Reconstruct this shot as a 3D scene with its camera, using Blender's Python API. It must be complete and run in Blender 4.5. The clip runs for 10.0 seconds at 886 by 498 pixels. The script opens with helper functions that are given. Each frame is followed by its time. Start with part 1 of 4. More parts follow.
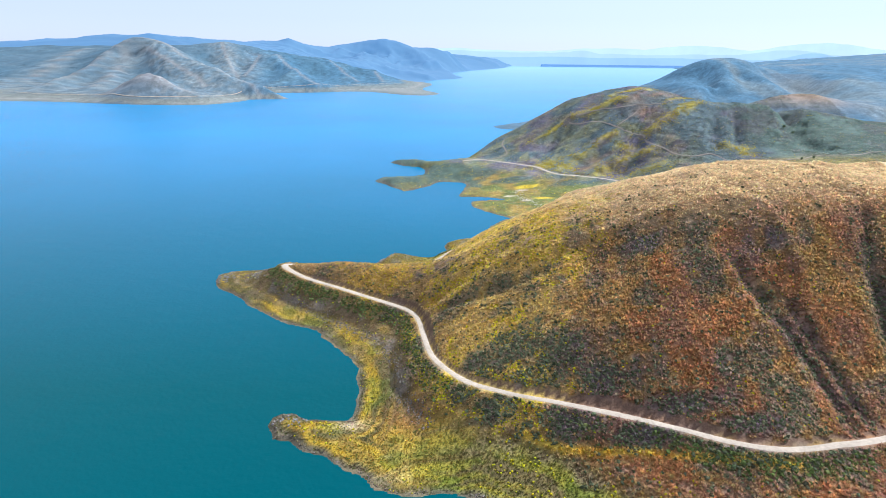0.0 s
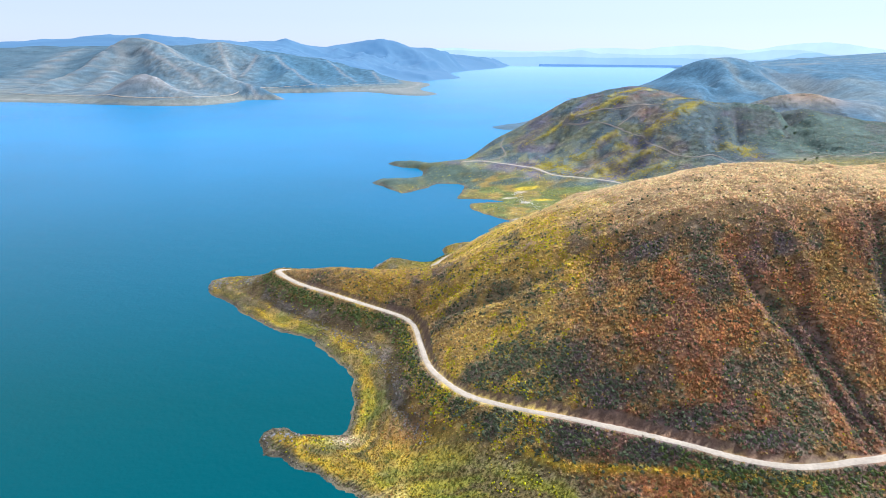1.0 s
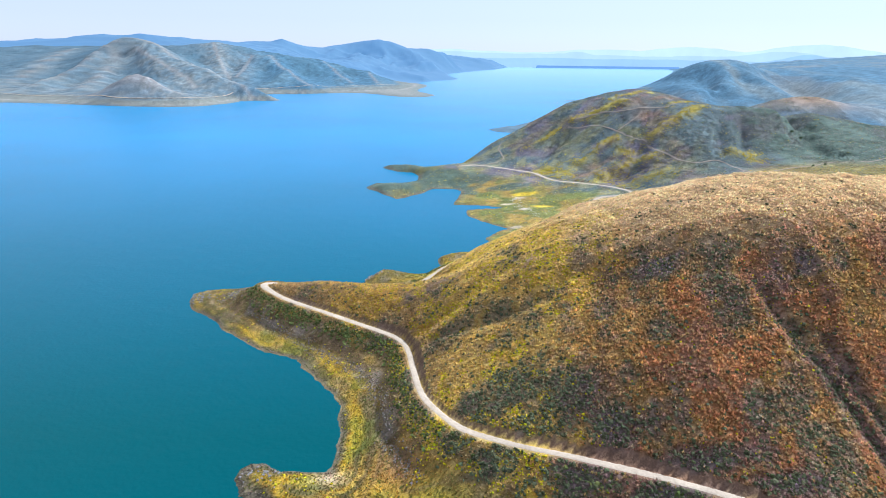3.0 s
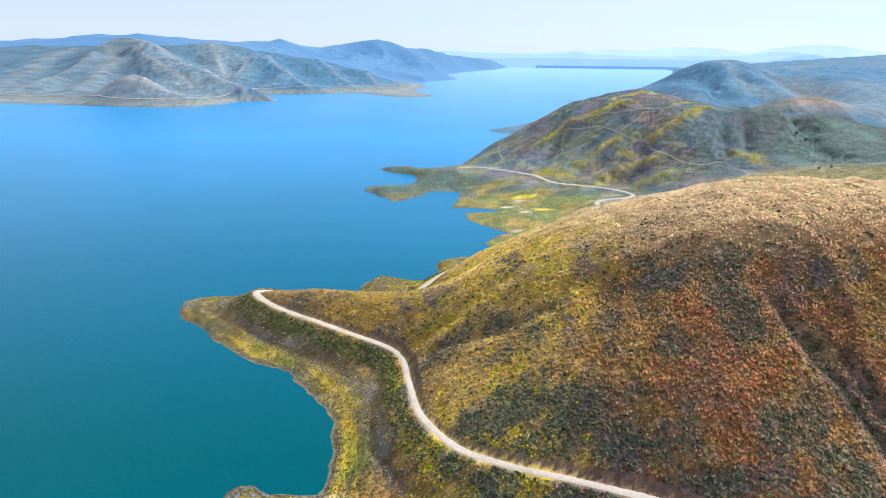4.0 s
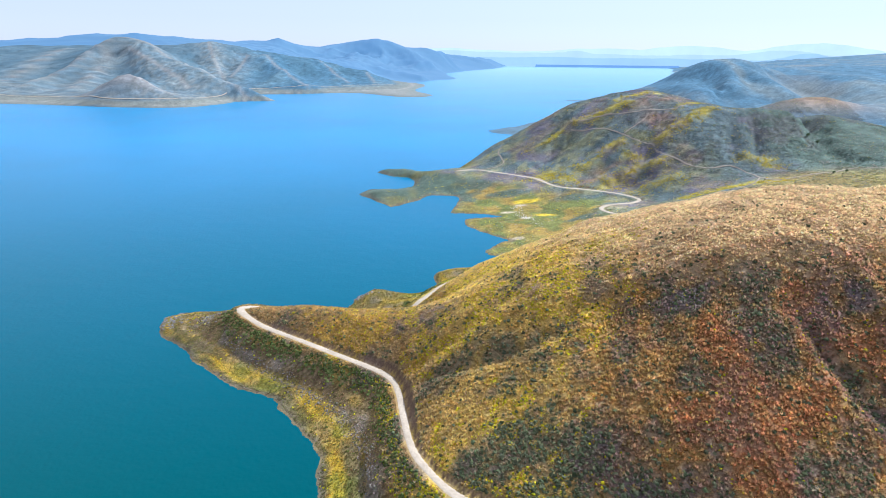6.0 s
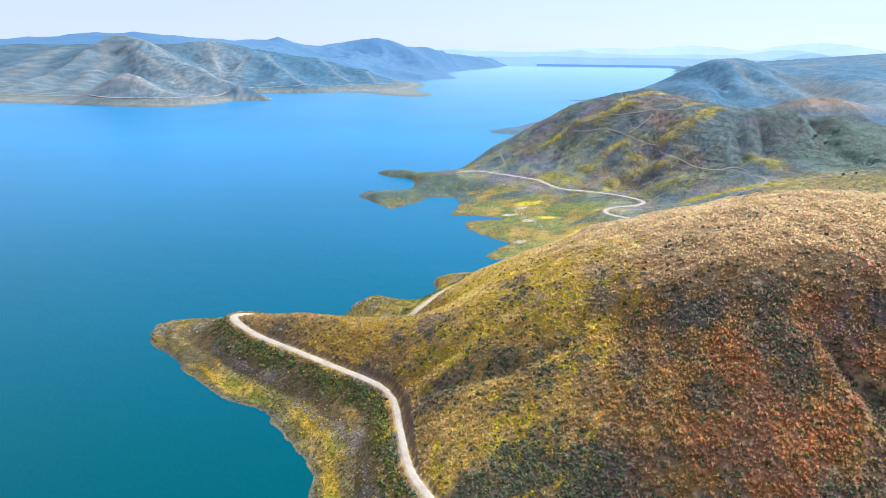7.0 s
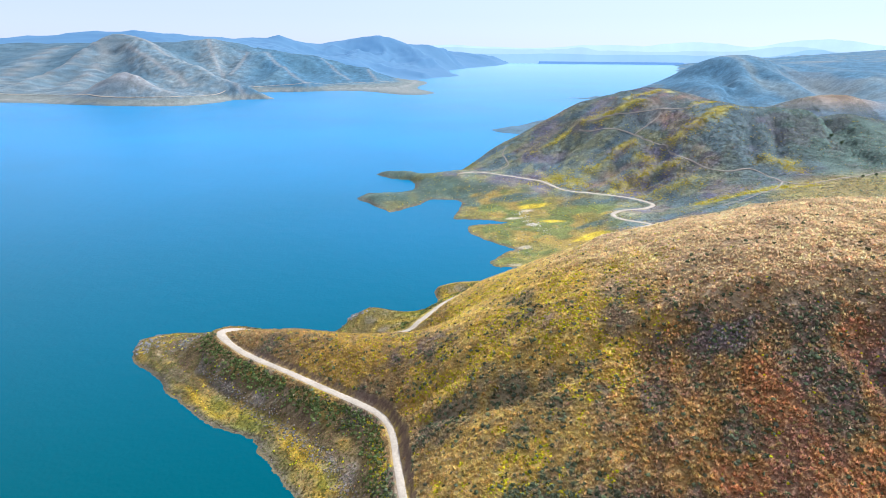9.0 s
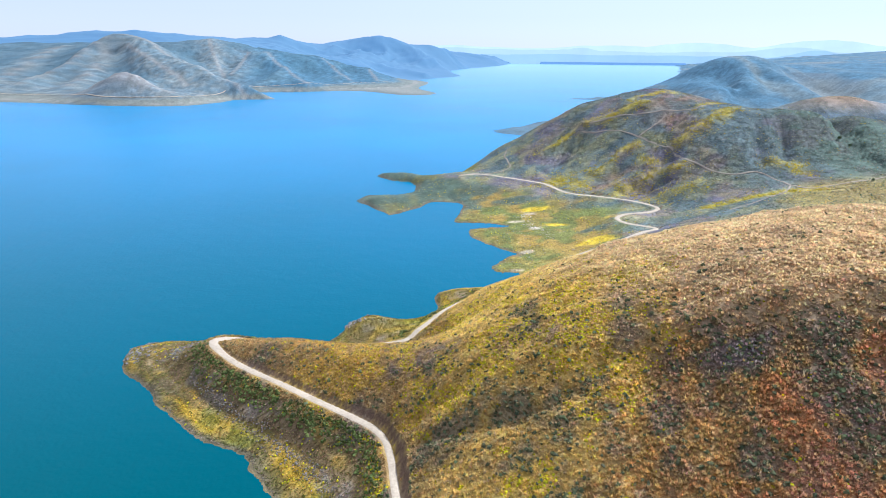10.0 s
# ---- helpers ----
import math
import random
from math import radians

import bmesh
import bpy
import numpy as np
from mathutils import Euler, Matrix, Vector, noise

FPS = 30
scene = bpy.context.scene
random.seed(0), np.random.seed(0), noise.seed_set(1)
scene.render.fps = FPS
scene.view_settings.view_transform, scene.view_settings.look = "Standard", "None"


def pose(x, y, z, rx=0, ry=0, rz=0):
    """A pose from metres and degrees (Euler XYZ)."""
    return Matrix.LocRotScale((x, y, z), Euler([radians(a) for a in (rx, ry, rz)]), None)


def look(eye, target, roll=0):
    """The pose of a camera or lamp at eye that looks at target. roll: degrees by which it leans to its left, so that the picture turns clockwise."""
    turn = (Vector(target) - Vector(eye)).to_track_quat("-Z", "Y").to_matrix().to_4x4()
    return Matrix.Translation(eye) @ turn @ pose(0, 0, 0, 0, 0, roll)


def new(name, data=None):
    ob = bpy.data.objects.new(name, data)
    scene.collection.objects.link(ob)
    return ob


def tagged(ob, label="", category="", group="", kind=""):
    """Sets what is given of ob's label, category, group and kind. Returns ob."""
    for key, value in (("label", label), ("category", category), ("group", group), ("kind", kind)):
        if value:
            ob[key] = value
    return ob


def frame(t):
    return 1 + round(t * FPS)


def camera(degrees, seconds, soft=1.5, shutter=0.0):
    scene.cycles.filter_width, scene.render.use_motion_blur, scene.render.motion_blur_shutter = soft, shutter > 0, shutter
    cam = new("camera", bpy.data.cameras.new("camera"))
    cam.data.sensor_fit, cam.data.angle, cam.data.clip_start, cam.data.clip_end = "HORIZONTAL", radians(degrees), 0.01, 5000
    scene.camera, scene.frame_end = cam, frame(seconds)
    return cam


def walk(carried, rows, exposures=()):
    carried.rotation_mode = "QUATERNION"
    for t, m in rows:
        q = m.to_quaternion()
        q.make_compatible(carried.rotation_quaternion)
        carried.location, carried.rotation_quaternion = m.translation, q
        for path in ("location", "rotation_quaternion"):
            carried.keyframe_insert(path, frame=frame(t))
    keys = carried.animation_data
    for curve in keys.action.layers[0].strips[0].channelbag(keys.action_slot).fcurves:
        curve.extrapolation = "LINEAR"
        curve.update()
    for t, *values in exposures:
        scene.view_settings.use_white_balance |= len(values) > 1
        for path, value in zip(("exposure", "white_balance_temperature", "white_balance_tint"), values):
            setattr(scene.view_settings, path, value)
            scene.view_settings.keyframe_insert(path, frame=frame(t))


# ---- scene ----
cam = camera(77.0, 10.0, soft=0.9)
PATH = [
    (0, (0.307, 1.458, 129.885), (0.27, 3.341, 129.211), 0.6),
    (0.5, (0.463, 5.41, 129.882), (0.428, 7.293, 129.208), 0.5),
    (1, (0.614, 9.429, 129.913), (0.582, 11.312, 129.239), 0.5),
    (1.5, (0.771, 13.576, 129.973), (0.742, 15.459, 129.3), 0.6),
    (2, (0.908, 17.912, 130.04), (0.882, 19.796, 129.368), 0.7),
    (2.5, (1.077, 22.498, 130.091), (1.054, 24.382, 129.42), 0.7),
    (4, (1.785, 37.091, 130.26), (1.766, 38.975, 129.589), 0.7),
    (4.5, (2.065, 42.056, 130.279), (2.047, 43.939, 129.607), 0.6),
    (5, (2.315, 47.063, 130.29), (2.298, 48.946, 129.617), 0.7),
    (5.5, (2.462, 51.959, 130.291), (2.445, 53.842, 129.618), 0.6),
    (7, (2.706, 65.985, 130.164), (2.686, 67.868, 129.488), 0.7),
    (7.5, (2.723, 70.505, 130.108), (2.702, 72.387, 129.431), 0.6),
    (8, (2.704, 74.932, 130.023), (2.682, 76.813, 129.344), 0.6),
    (8.5, (2.719, 79.276, 129.928), (2.694, 81.156, 129.247), 0.5),
    (9, (2.815, 83.547, 129.837), (2.788, 85.427, 129.154), 0.5),
    (9.5, (2.946, 87.784, 129.776), (2.916, 89.664, 129.094), 0.5),
    (10, (3.048, 92.013, 129.75), (3.017, 93.892, 129.068), 0.6),
]
walk(cam, [(t, look(eye, target, roll)) for t, eye, target, roll in PATH], exposures=((0, 0.55, 5320, 10), (10, 0.55, 5320, 10)))
# ---------------------------------------------------------------- world, sun, exposure
SUN_EL, SUN_AZ = 47.0, 55.0          # degrees; azimuth from +y towards +x
world = bpy.data.worlds.new("sky_world")
scene.world = world
world.use_nodes = True
wn = world.node_tree
wn.nodes.clear()
sky = wn.nodes.new("ShaderNodeTexSky")
sky.sky_type = "NISHITA"
sky.sun_disc = False
sky.sun_elevation, sky.sun_rotation = radians(SUN_EL), radians(SUN_AZ)
sky.altitude, sky.air_density, sky.dust_density, sky.ozone_density = 500, 1.0, 0.3, 4.0
wbg = wn.nodes.new("ShaderNodeBackground")
wbg.inputs["Strength"].default_value = 0.104
wout = wn.nodes.new("ShaderNodeOutputWorld")
soft_sky = wn.nodes.new("ShaderNodeHueSaturation")
soft_sky.inputs["Saturation"].default_value = 0.52
sky_tint = wn.nodes.new("ShaderNodeMix")
sky_tint.data_type, sky_tint.blend_type = "RGBA", "MULTIPLY"
sky_tint.inputs["Factor"].default_value = 1.0
sky_tint.inputs[7].default_value = (0.82, 0.91, 1.04, 1)
wn.links.new(sky.outputs[0], soft_sky.inputs["Color"])
wn.links.new(soft_sky.outputs[0], sky_tint.inputs[6])
# thin white haze evens the sky out
haze = wn.nodes.new("ShaderNodeMix")
haze.data_type = "RGBA"
haze.inputs["Factor"].default_value = 0.6
haze.inputs[7].default_value = (5.8, 5.42, 5.6, 1)
wn.links.new(sky_tint.outputs[2], haze.inputs[6])
wn.links.new(haze.outputs[2], wbg.inputs[0])
wn.links.new(wbg.outputs[0], wout.inputs[0])

sun_data = bpy.data.lights.new("sun", "SUN")
sun_data.energy, sun_data.angle, sun_data.color = 5.0, radians(0.6), (1.0, 0.95, 0.87)
sun = new("sun", sun_data)
to_sun = Vector((math.sin(radians(SUN_AZ)) * math.cos(radians(SUN_EL)), math.cos(radians(SUN_AZ)) * math.cos(radians(SUN_EL)), math.sin(radians(SUN_EL))))
sun.matrix_world = look(to_sun * 2000, (0, 0, 0))


# ---------------------------------------------------------------- numeric helpers
def fade(t):
    return t * t * t * (t * (t * 6 - 15) + 10)


def lattice(ix, iy, seed):
    h = (ix * 374761393 + iy * 668265263 + seed * 974634777) & 0xFFFFFFFF
    h = ((h ^ (h >> 13)) * 1274126177) & 0xFFFFFFFF
    h = h ^ (h >> 16)
    return (h & 0xFFFF) / 65535.0


def vnoise(x, y, seed=0):
    """Smooth value noise, 0 to 1."""
    fx, fy = np.floor(x), np.floor(y)
    ix, iy = fx.astype(np.int64), fy.astype(np.int64)
    u, v = fade(x - fx), fade(y - fy)
    a, b = lattice(ix, iy, seed), lattice(ix + 1, iy, seed)
    c, d = lattice(ix, iy + 1, seed), lattice(ix + 1, iy + 1, seed)
    return (a * (1 - u) + b * u) * (1 - v) + (c * (1 - u) + d * u) * v


def fbm(x, y, scale, octaves=4, seed=0, gain=0.5):
    """Fractal noise, about 0 to 1."""
    total, amp, norm, f = 0.0, 1.0, 0.0, 1.0 / scale
    for o in range(octaves):
        ca, sa = math.cos(0.7 * o), math.sin(0.7 * o)
        total = total + amp * vnoise((x * ca - y * sa) * f + 17.3 * o, (x * sa + y * ca) * f - 9.1 * o, seed + o)
        norm, amp, f = norm + amp, amp * gain, f * 2.03
    return total / norm


def ridged(x, y, scale, octaves=4, seed=0):
    """Ridged noise, 0 (gully) to 1 (rib)."""
    total, amp, norm, f = 0.0, 1.0, 0.0, 1.0 / scale
    for o in range(octaves):
        n = 1 - np.abs(2 * vnoise(x * f + 31.7 * o, y * f + 5.3 * o, seed + o) - 1)
        total, norm, amp, f = total + amp * n * n, norm + amp, amp * 0.5, f * 2.1
    return total / norm


def sstep(a, b, x):
    t = np.clip((x - a) / (b - a), 0, 1)
    return t * t * (3 - 2 * t)


def smooth_line(points, step):
    """A rounded line through the points, with a point about every step metres."""
    p = np.array(points, float)
    p = np.vstack([2 * p[0] - p[1], p, 2 * p[-1] - p[-2]])
    out = []
    for i in range(1, len(p) - 2):
        n = max(1, int(np.linalg.norm(p[i + 1][:2] - p[i][:2]) / step))
        t = np.linspace(0, 1, n, endpoint=False)[:, None]
        a, b, c, d = p[i - 1], p[i], p[i + 1], p[i + 2]
        out.append(0.5 * (2 * b + (c - a) * t + (2 * a - 5 * b + 4 * c - d) * t * t + (3 * b - a - 3 * c + d) * t ** 3))
    out.append(p[-2:-1])
    return np.vstack(out)


def line_distance(x, y, line):
    """Distance to a line, and the share of the line's third column at the nearest place."""
    best = np.full(x.shape, 1e9)
    zz = np.zeros(x.shape)
    for a, b in zip(line[:-1], line[1:]):
        dx, dy = b[0] - a[0], b[1] - a[1]
        t = np.clip(((x - a[0]) * dx + (y - a[1]) * dy) / (dx * dx + dy * dy + 1e-9), 0, 1)
        d = np.hypot(x - a[0] - t * dx, y - a[1] - t * dy)
        m = d < best
        best = np.where(m, d, best)
        if len(a) > 2:
            zz = np.where(m, a[2] + t * (b[2] - a[2]), zz)
    return best, zz


def inside(x, y, poly):
    hit = np.zeros(x.shape, bool)
    px, py = poly[:, 0], poly[:, 1]
    for i in range(len(poly)):
        x0, y0, x1, y1 = px[i - 1], py[i - 1], px[i], py[i]
        if y0 == y1:
            continue
        hit ^= ((y0 > y) != (y1 > y)) & (x < (x1 - x0) * (y - y0) / (y1 - y0) + x0)
    return hit


class Relief:
    """A thin plate bent through ridge, valley and contour lines."""

    def __init__(self, lines, step, sharp=False):
        self.sharp = sharp
        pts = np.vstack([smooth_line(l, s) for l, s in ((l, step * k) for l, k in lines)])
        keep = [0]
        for i in range(1, len(pts)):
            if np.min(np.hypot(pts[keep, 0] - pts[i, 0], pts[keep, 1] - pts[i, 1])) > (0.2 if sharp else 0.35) * step:
                keep.append(i)
        pts = pts[keep]
        self.c = pts[:, :2] / 100
        n = len(pts)
        d = np.linalg.norm(self.c[:, None] - self.c[None], axis=2)
        k = self.kernel(d) + np.eye(n) * (-0.004 if self.sharp else 0.004)
        p = np.hstack([np.ones((n, 1)), self.c])
        m = np.block([[k, p], [p.T, np.zeros((3, 3))]])
        self.w = np.linalg.solve(m, np.concatenate([pts[:, 2], np.zeros(3)]))

    def kernel(self, d):
        """Sharp: creased along the lines, plane between them."""
        return -d if self.sharp else d * d * np.log(d + 1e-6)

    def at(self, x, y):
        out = np.empty(x.shape)
        for s in range(0, len(x), 20000):
            q = np.stack([x[s:s + 20000], y[s:s + 20000]], 1) / 100
            d = np.sqrt(((q[:, None] - self.c[None]) ** 2).sum(2))
            out[s:s + 20000] = self.kernel(d) @ self.w[:-3] + self.w[-3] + q @ self.w[-2:]
        return out


# ---------------------------------------------------------------- the lie of the land (metres, water at z = 0)
# eastern shore, from the south round the headlands to the dam
SHORE_HEADLAND = [(420, -60), (260, 40), (130, 85), (60, 112), (22, 131), (8, 137), (1, 138.5), (-8, 136.5), (-14.5, 136.5), (-25.6, 140.8), (-36.7, 151.7), (-49.4, 156.8), (-62.1, 163.2), (-66.4, 168.4), (-66, 173.6), (-59, 177), (-50.5, 173.2), (-42.8, 171.8), (-36.6, 174.7), (-36.4, 184), (-36.8, 193.7), (-41.1, 210.6), (-54.9, 229.8), (-67.2, 242), (-86.6, 251.4), (-109, 270.3), (-129.9, 288), (-137.5, 297), (-140, 306), (-139, 314), (-122, 318), (-98, 319)]
SHORE_BACK = [(-72, 316), (-54, 320), (-50, 330), (-48, 338), (-38, 343), (-26, 343), (-12, 347), (-3, 356), (-6, 366), (-6, 375), (0, 381), (20, 384), (36, 396), (46, 409), (35, 409), (27.6, 416.6), (40.7, 436), (48, 442), (38, 452.5), (23.4, 466), (15.8, 483), (18, 496), (38, 502), (49, 505), (30, 511), (5.3, 512.6), (9, 535), (12, 566), (2.8, 573), (-17, 570), (-26, 552)]
SHORE_FAR = [(-47.7, 527), (-61, 543), (-84, 573), (-76, 590), (-50, 595), (-35, 605), (-34, 630), (-41, 646), (-62, 655), (-79, 673), (-71, 687), (-47, 682), (-22, 664), (0, 672), (15, 704), (36, 762), (65, 826), (101, 918), (123, 975), (95, 990), (68, 1025), (120, 1085), (165, 1150), (245, 1180), (335, 1350), (405, 1600), (324, 1681), (425, 1705), (610, 1900), (870, 2500), (1300, 3500), (1740, 4650), (1880, 5150)]
# western shore
SHORE_WEST = [(-2600, 1250), (-1700, 1400), (-1123, 1391), (-983, 1393), (-819, 1353), (-677, 1342), (-593, 1366), (-548, 1450), (-548, 1517), (-457, 1548), (-534, 1655), (-580, 1750), (-467, 1778), (-374, 1842), (-285, 1855), (-203, 1770), (-112, 1716), (-54, 1792), (-117, 2000), (-100, 2300), (-143, 2480), (-82, 2650), (36, 2895), (-58, 3300), (150, 4000), (380, 4650), (490, 5150)]

# the service road: x, y, height of the bench
ROAD = [(330, 190, 19), (240, 172, 18), (180, 160, 17), (135, 148, 17), (121, 145, 17), (102, 142, 17), (87, 145, 17), (73, 151, 17), (57, 157, 17), (39, 163, 17), (21, 169, 16.5), (7, 176, 16), (-2, 187, 15), (-8, 199, 14), (-12, 217, 13), (-15, 231, 12.5), (-21, 242, 12.5), (-39, 254, 12.5), (-58, 266, 12.5), (-79, 279, 12.5), (-92, 290, 13), (-96, 297, 12.6), (-91, 302, 10.9), (-80, 305, 8.2), (-62, 308, 5.2), (-45, 310, 4.0), (-30, 311, 4.2), (-17, 313, 5.8), (-11, 320, 7.8), (-4, 331, 8.5)]
ROAD_BACK = [(-4, 331, 8.5), (6, 345, 8), (22, 362, 7), (45, 386, 7), (75, 411, 9), (110, 434, 12), (130, 449, 14), (143, 459, 14), (127, 474, 13), (124, 486, 13), (134, 497, 13), (152, 500, 14), (162, 513, 14), (149, 532, 14), (125, 545, 14), (101, 556, 14), (87, 587, 14), (76, 597, 14), (51, 614, 14), (30, 630, 13), (9, 628, 12)]
TRAILS = [
    [(9, 628, 0), (25, 633, 0), (45, 632, 0), (59, 638, 0), (58, 653, 0), (56, 665, 0), (58, 675, 0), (61, 686, 0)],
    [(129, 647, 0), (152, 632, 0), (164, 618, 0), (171, 606, 0), (180, 593, 0), (191, 582, 0), (193, 566, 0), (201, 548, 0), (209, 534, 0), (220, 522, 0), (236, 516, 0), (243, 497, 0), (243, 484, 0), (247, 465, 0), (263, 466, 0), (281, 471, 0), (304, 480, 0), (340, 488, 0), (400, 500, 0)],
    [(137, 651, 0), (153, 647, 0), (165, 643, 0), (182, 632, 0), (191, 627, 0), (209, 620, 0), (222, 615, 0), (233, 618, 0)],
    [(171, 606, 0), (182, 610, 0), (189, 612, 0), (198, 619, 0)],
    [(186, 450, 0), (207, 458, 0), (230, 468, 0), (243, 484, 0)],
]

EAST = Relief([
    ([(60, 560, 8), (110, 520, 7), (90, 470, 3), (70, 430, 3)], 2),
    # crest of the near hill, from its north-west foot to the east
    ([(2, 314, 16.5), (9, 328, 18), (18, 342, 18), (50, 330, 37), (88, 313, 58), (112, 290, 72.5), (144, 270, 81.5), (170, 262, 82), (200, 256, 78.5), (250, 252, 77), (330, 250, 76), (450, 240, 70)], 1),
    # the long spur to the headland
    ([(-84, 295, 14.8), (-64, 287, 18.0), (-38, 280, 20.4), (-15, 271, 24.6), (8, 258, 35), (30, 255, 47)], 1),
    # its northern side, falling to the road behind
    ([(-33, 292, 14.8), (-19, 294, 14.0), (-10, 300, 10.7), (-5, 304, 9.1)], 1),
    ([(-78, 300, 12.6), (-60, 298, 13.4)], 1),
    # contours of its southern face
    ([(-4, 228, 22), (14, 215, 28), (20, 200, 27), (38, 190, 32), (56, 176, 30), (85, 170, 31), (119, 171, 31), (140, 176, 34), (190, 185, 36), (300, 200, 40)], 1),
    ([(42, 243, 51), (61, 223, 47), (78, 200, 48), (113, 196, 50), (150, 196, 52), (200, 205, 56)], 1),
    ([(70, 262, 63), (90, 240, 68), (106, 226, 67), (149, 216, 71), (190, 222, 73)], 1),
    # saddle behind it, and its northern foot
    ([(60, 380, 13), (100, 370, 28), (150, 360, 45), (220, 390, 46), (300, 400, 50)], 1.4),
    ([(130, 448, 14), (170, 440, 28), (225, 452, 40), (300, 484, 48), (430, 505, 50)], 1.4),
    # crest of the middle hill
    ([(22, 690, 5), (50, 705, 25), (74, 708, 37), (97, 708, 50), (118, 704, 63), (140, 702, 75), (185, 715, 84), (228, 712, 90), (247, 660, 88), (249, 612, 85), (285, 600, 80), (322, 592, 80)], 1.6),
    ([(101, 556, 15), (149, 534, 15), (175, 520, 20), (225, 505, 36), (270, 505, 46)], 1.6),
    ([(78, 600, 15), (40, 632, 14), (9, 640, 12)], 1.6),
    ([(130, 630, 45), (185, 580, 49), (235, 545, 55), (290, 545, 60)], 1.6),
    ([(322, 592, 80), (335, 562, 66), (345, 540, 58)], 2),
    ([(345, 605, 62), (372, 632, 70), (386, 640, 71), (425, 650, 60), (560, 640, 48), (700, 640, 52)], 2),
    ([(60, 830, 2), (120, 820, 35), (180, 810, 55), (260, 800, 60), (340, 780, 55)], 2),
    ([(285, 680, 66), (350, 705, 50), (420, 725, 44), (520, 735, 42), (650, 760, 44)], 2),
    # hills behind
    ([(400, 850, 52), (490, 830, 76), (540, 850, 70), (640, 900, 60)], 2),
    ([(269, 1150, 28), (320, 1190, 48), (371, 1190, 63), (425, 1200, 77), (464, 1200, 97), (494, 1200, 108), (524, 1200, 116), (556, 1200, 112), (609, 1220, 109)], 2.5),
    ([(704, 1330, 100), (822, 1450, 104), (905, 1500, 106), (986, 1520, 100), (1200, 1600, 100)], 4),
    ([(536, 1190, 113), (511, 1110, 92), (452, 1040, 74), (393, 960, 52)], 2),
    ([(578, 1200, 111), (570, 1150, 96), (569, 1080, 80), (567, 1010, 66)], 2),
    ([(422, 1150, 76), (429, 1110, 78), (440, 1060, 72)], 2),
    ([(485, 1150, 88), (468, 1080, 70), (440, 1000, 56)], 2),
    ([(540, 1130, 84), (522, 1050, 66), (480, 950, 48)], 2),
    ([(640, 1190, 78), (640, 1100, 56), (620, 1000, 46)], 2),
    ([(704, 1330, 100), (690, 1200, 88), (680, 1080, 70)], 3),
    ([(370, 1120, 50), (360, 1050, 40), (350, 960, 34)], 2),
    ([(300, 950, 40), (640, 985, 54), (700, 1010, 70), (900, 1050, 70)], 4),
    ([(400, 1700, 10), (700, 1850, 20), (1000, 2300, 30), (1500, 3000, 40), (2000, 4000, 40)], 14),
    # low spits
    ([(-78, 573, 1), (-62, 570, 5), (-45, 566, 5), (-20, 585, 5), (0, 610, 9)], 1),
    ([(-72, 672, 3), (-50, 668, 5), (-28, 650, 6), (0, 645, 10)], 1),
    ([(-134, 304, 2), (-120, 302, 4.5), (-108, 299, 9)], 0.7),
    ([(-60, 170, 3.5), (-50, 165, 3.5), (-40, 163, 2)], 0.7),
    ([(-42, 334, 7.5), (-34, 332, 8.5), (-26, 330, 7)], 0.7),
    ([(2, 374, 4), (20, 376, 5)], 0.7),
    # strand terrace below the road
    ([(27, 146, 5), (2, 154, 4), (-13, 171, 3.5), (-20, 192, 3.4), (-24, 210, 3.4), (-36, 229, 3.4), (-47, 243, 3.4), (-70, 258, 3.4), (-98, 276, 3.4), (-114, 290, 3.6)], 1),
    ([(60, 135, 8), (100, 125, 9), (160, 120, 9), (260, 110, 9)], 1),
] + [([(a[0], a[1], a[2] - 0.3) for a in ROAD], 0.7), ([(a[0], a[1], a[2] - 0.3) for a in ROAD_BACK], 1)]
  + [([(a[0], a[1], 0.0) for a in s], k) for s, k in ((SHORE_HEADLAND, 0.8), (SHORE_BACK, 1), (SHORE_FAR, 2.5))], 12)

# spurs of the western hills that run down to the shore
WEST_SPURS = [
    [(-1052, 1930, 162), (-934, 1890, 139), (-831, 1800, 99), (-731, 1720, 80), (-645, 1640, 60), (-589, 1590, 48), (-507, 1520, 30)],
    [(-978, 1850, 129), (-863, 1740, 96), (-759, 1640, 63), (-667, 1530, 33)],
    [(-1065, 1920, 158), (-1090, 1820, 120), (-1095, 1740, 86), (-1101, 1670, 63), (-1108, 1610, 46), (-1113, 1530, 27)],
    [(-1317, 2060, 123), (-1314, 1950, 94), (-1312, 1850, 61), (-1312, 1750, 33)],
    [(-1044, 1860, 128), (-1000, 1720, 77), (-982, 1600, 44), (-983, 1530, 28)],
    [(-875, 1425, 20), (-840, 1440, 41), (-807, 1460, 59), (-778, 1470, 62), (-747, 1460, 56), (-704, 1435, 38), (-657, 1420, 26)],
    [(-937, 2350, 152), (-868, 2200, 109), (-792, 2050, 71), (-710, 1880, 43)],
    [(-766, 2280, 105), (-740, 2130, 77), (-696, 1900, 46)],
    [(-714, 2320, 110), (-614, 2120, 75), (-506, 1930, 43), (-435, 1830, 22)],
    [(-657, 2500, 96), (-552, 2450, 93), (-435, 2220, 55), (-343, 2020, 24)],
    [(-468, 2900, 104), (-349, 2450, 52), (-261, 2080, 19)],
    [(-291, 2750, 44), (-181, 2650, 32), (-70, 2560, 14)],
]
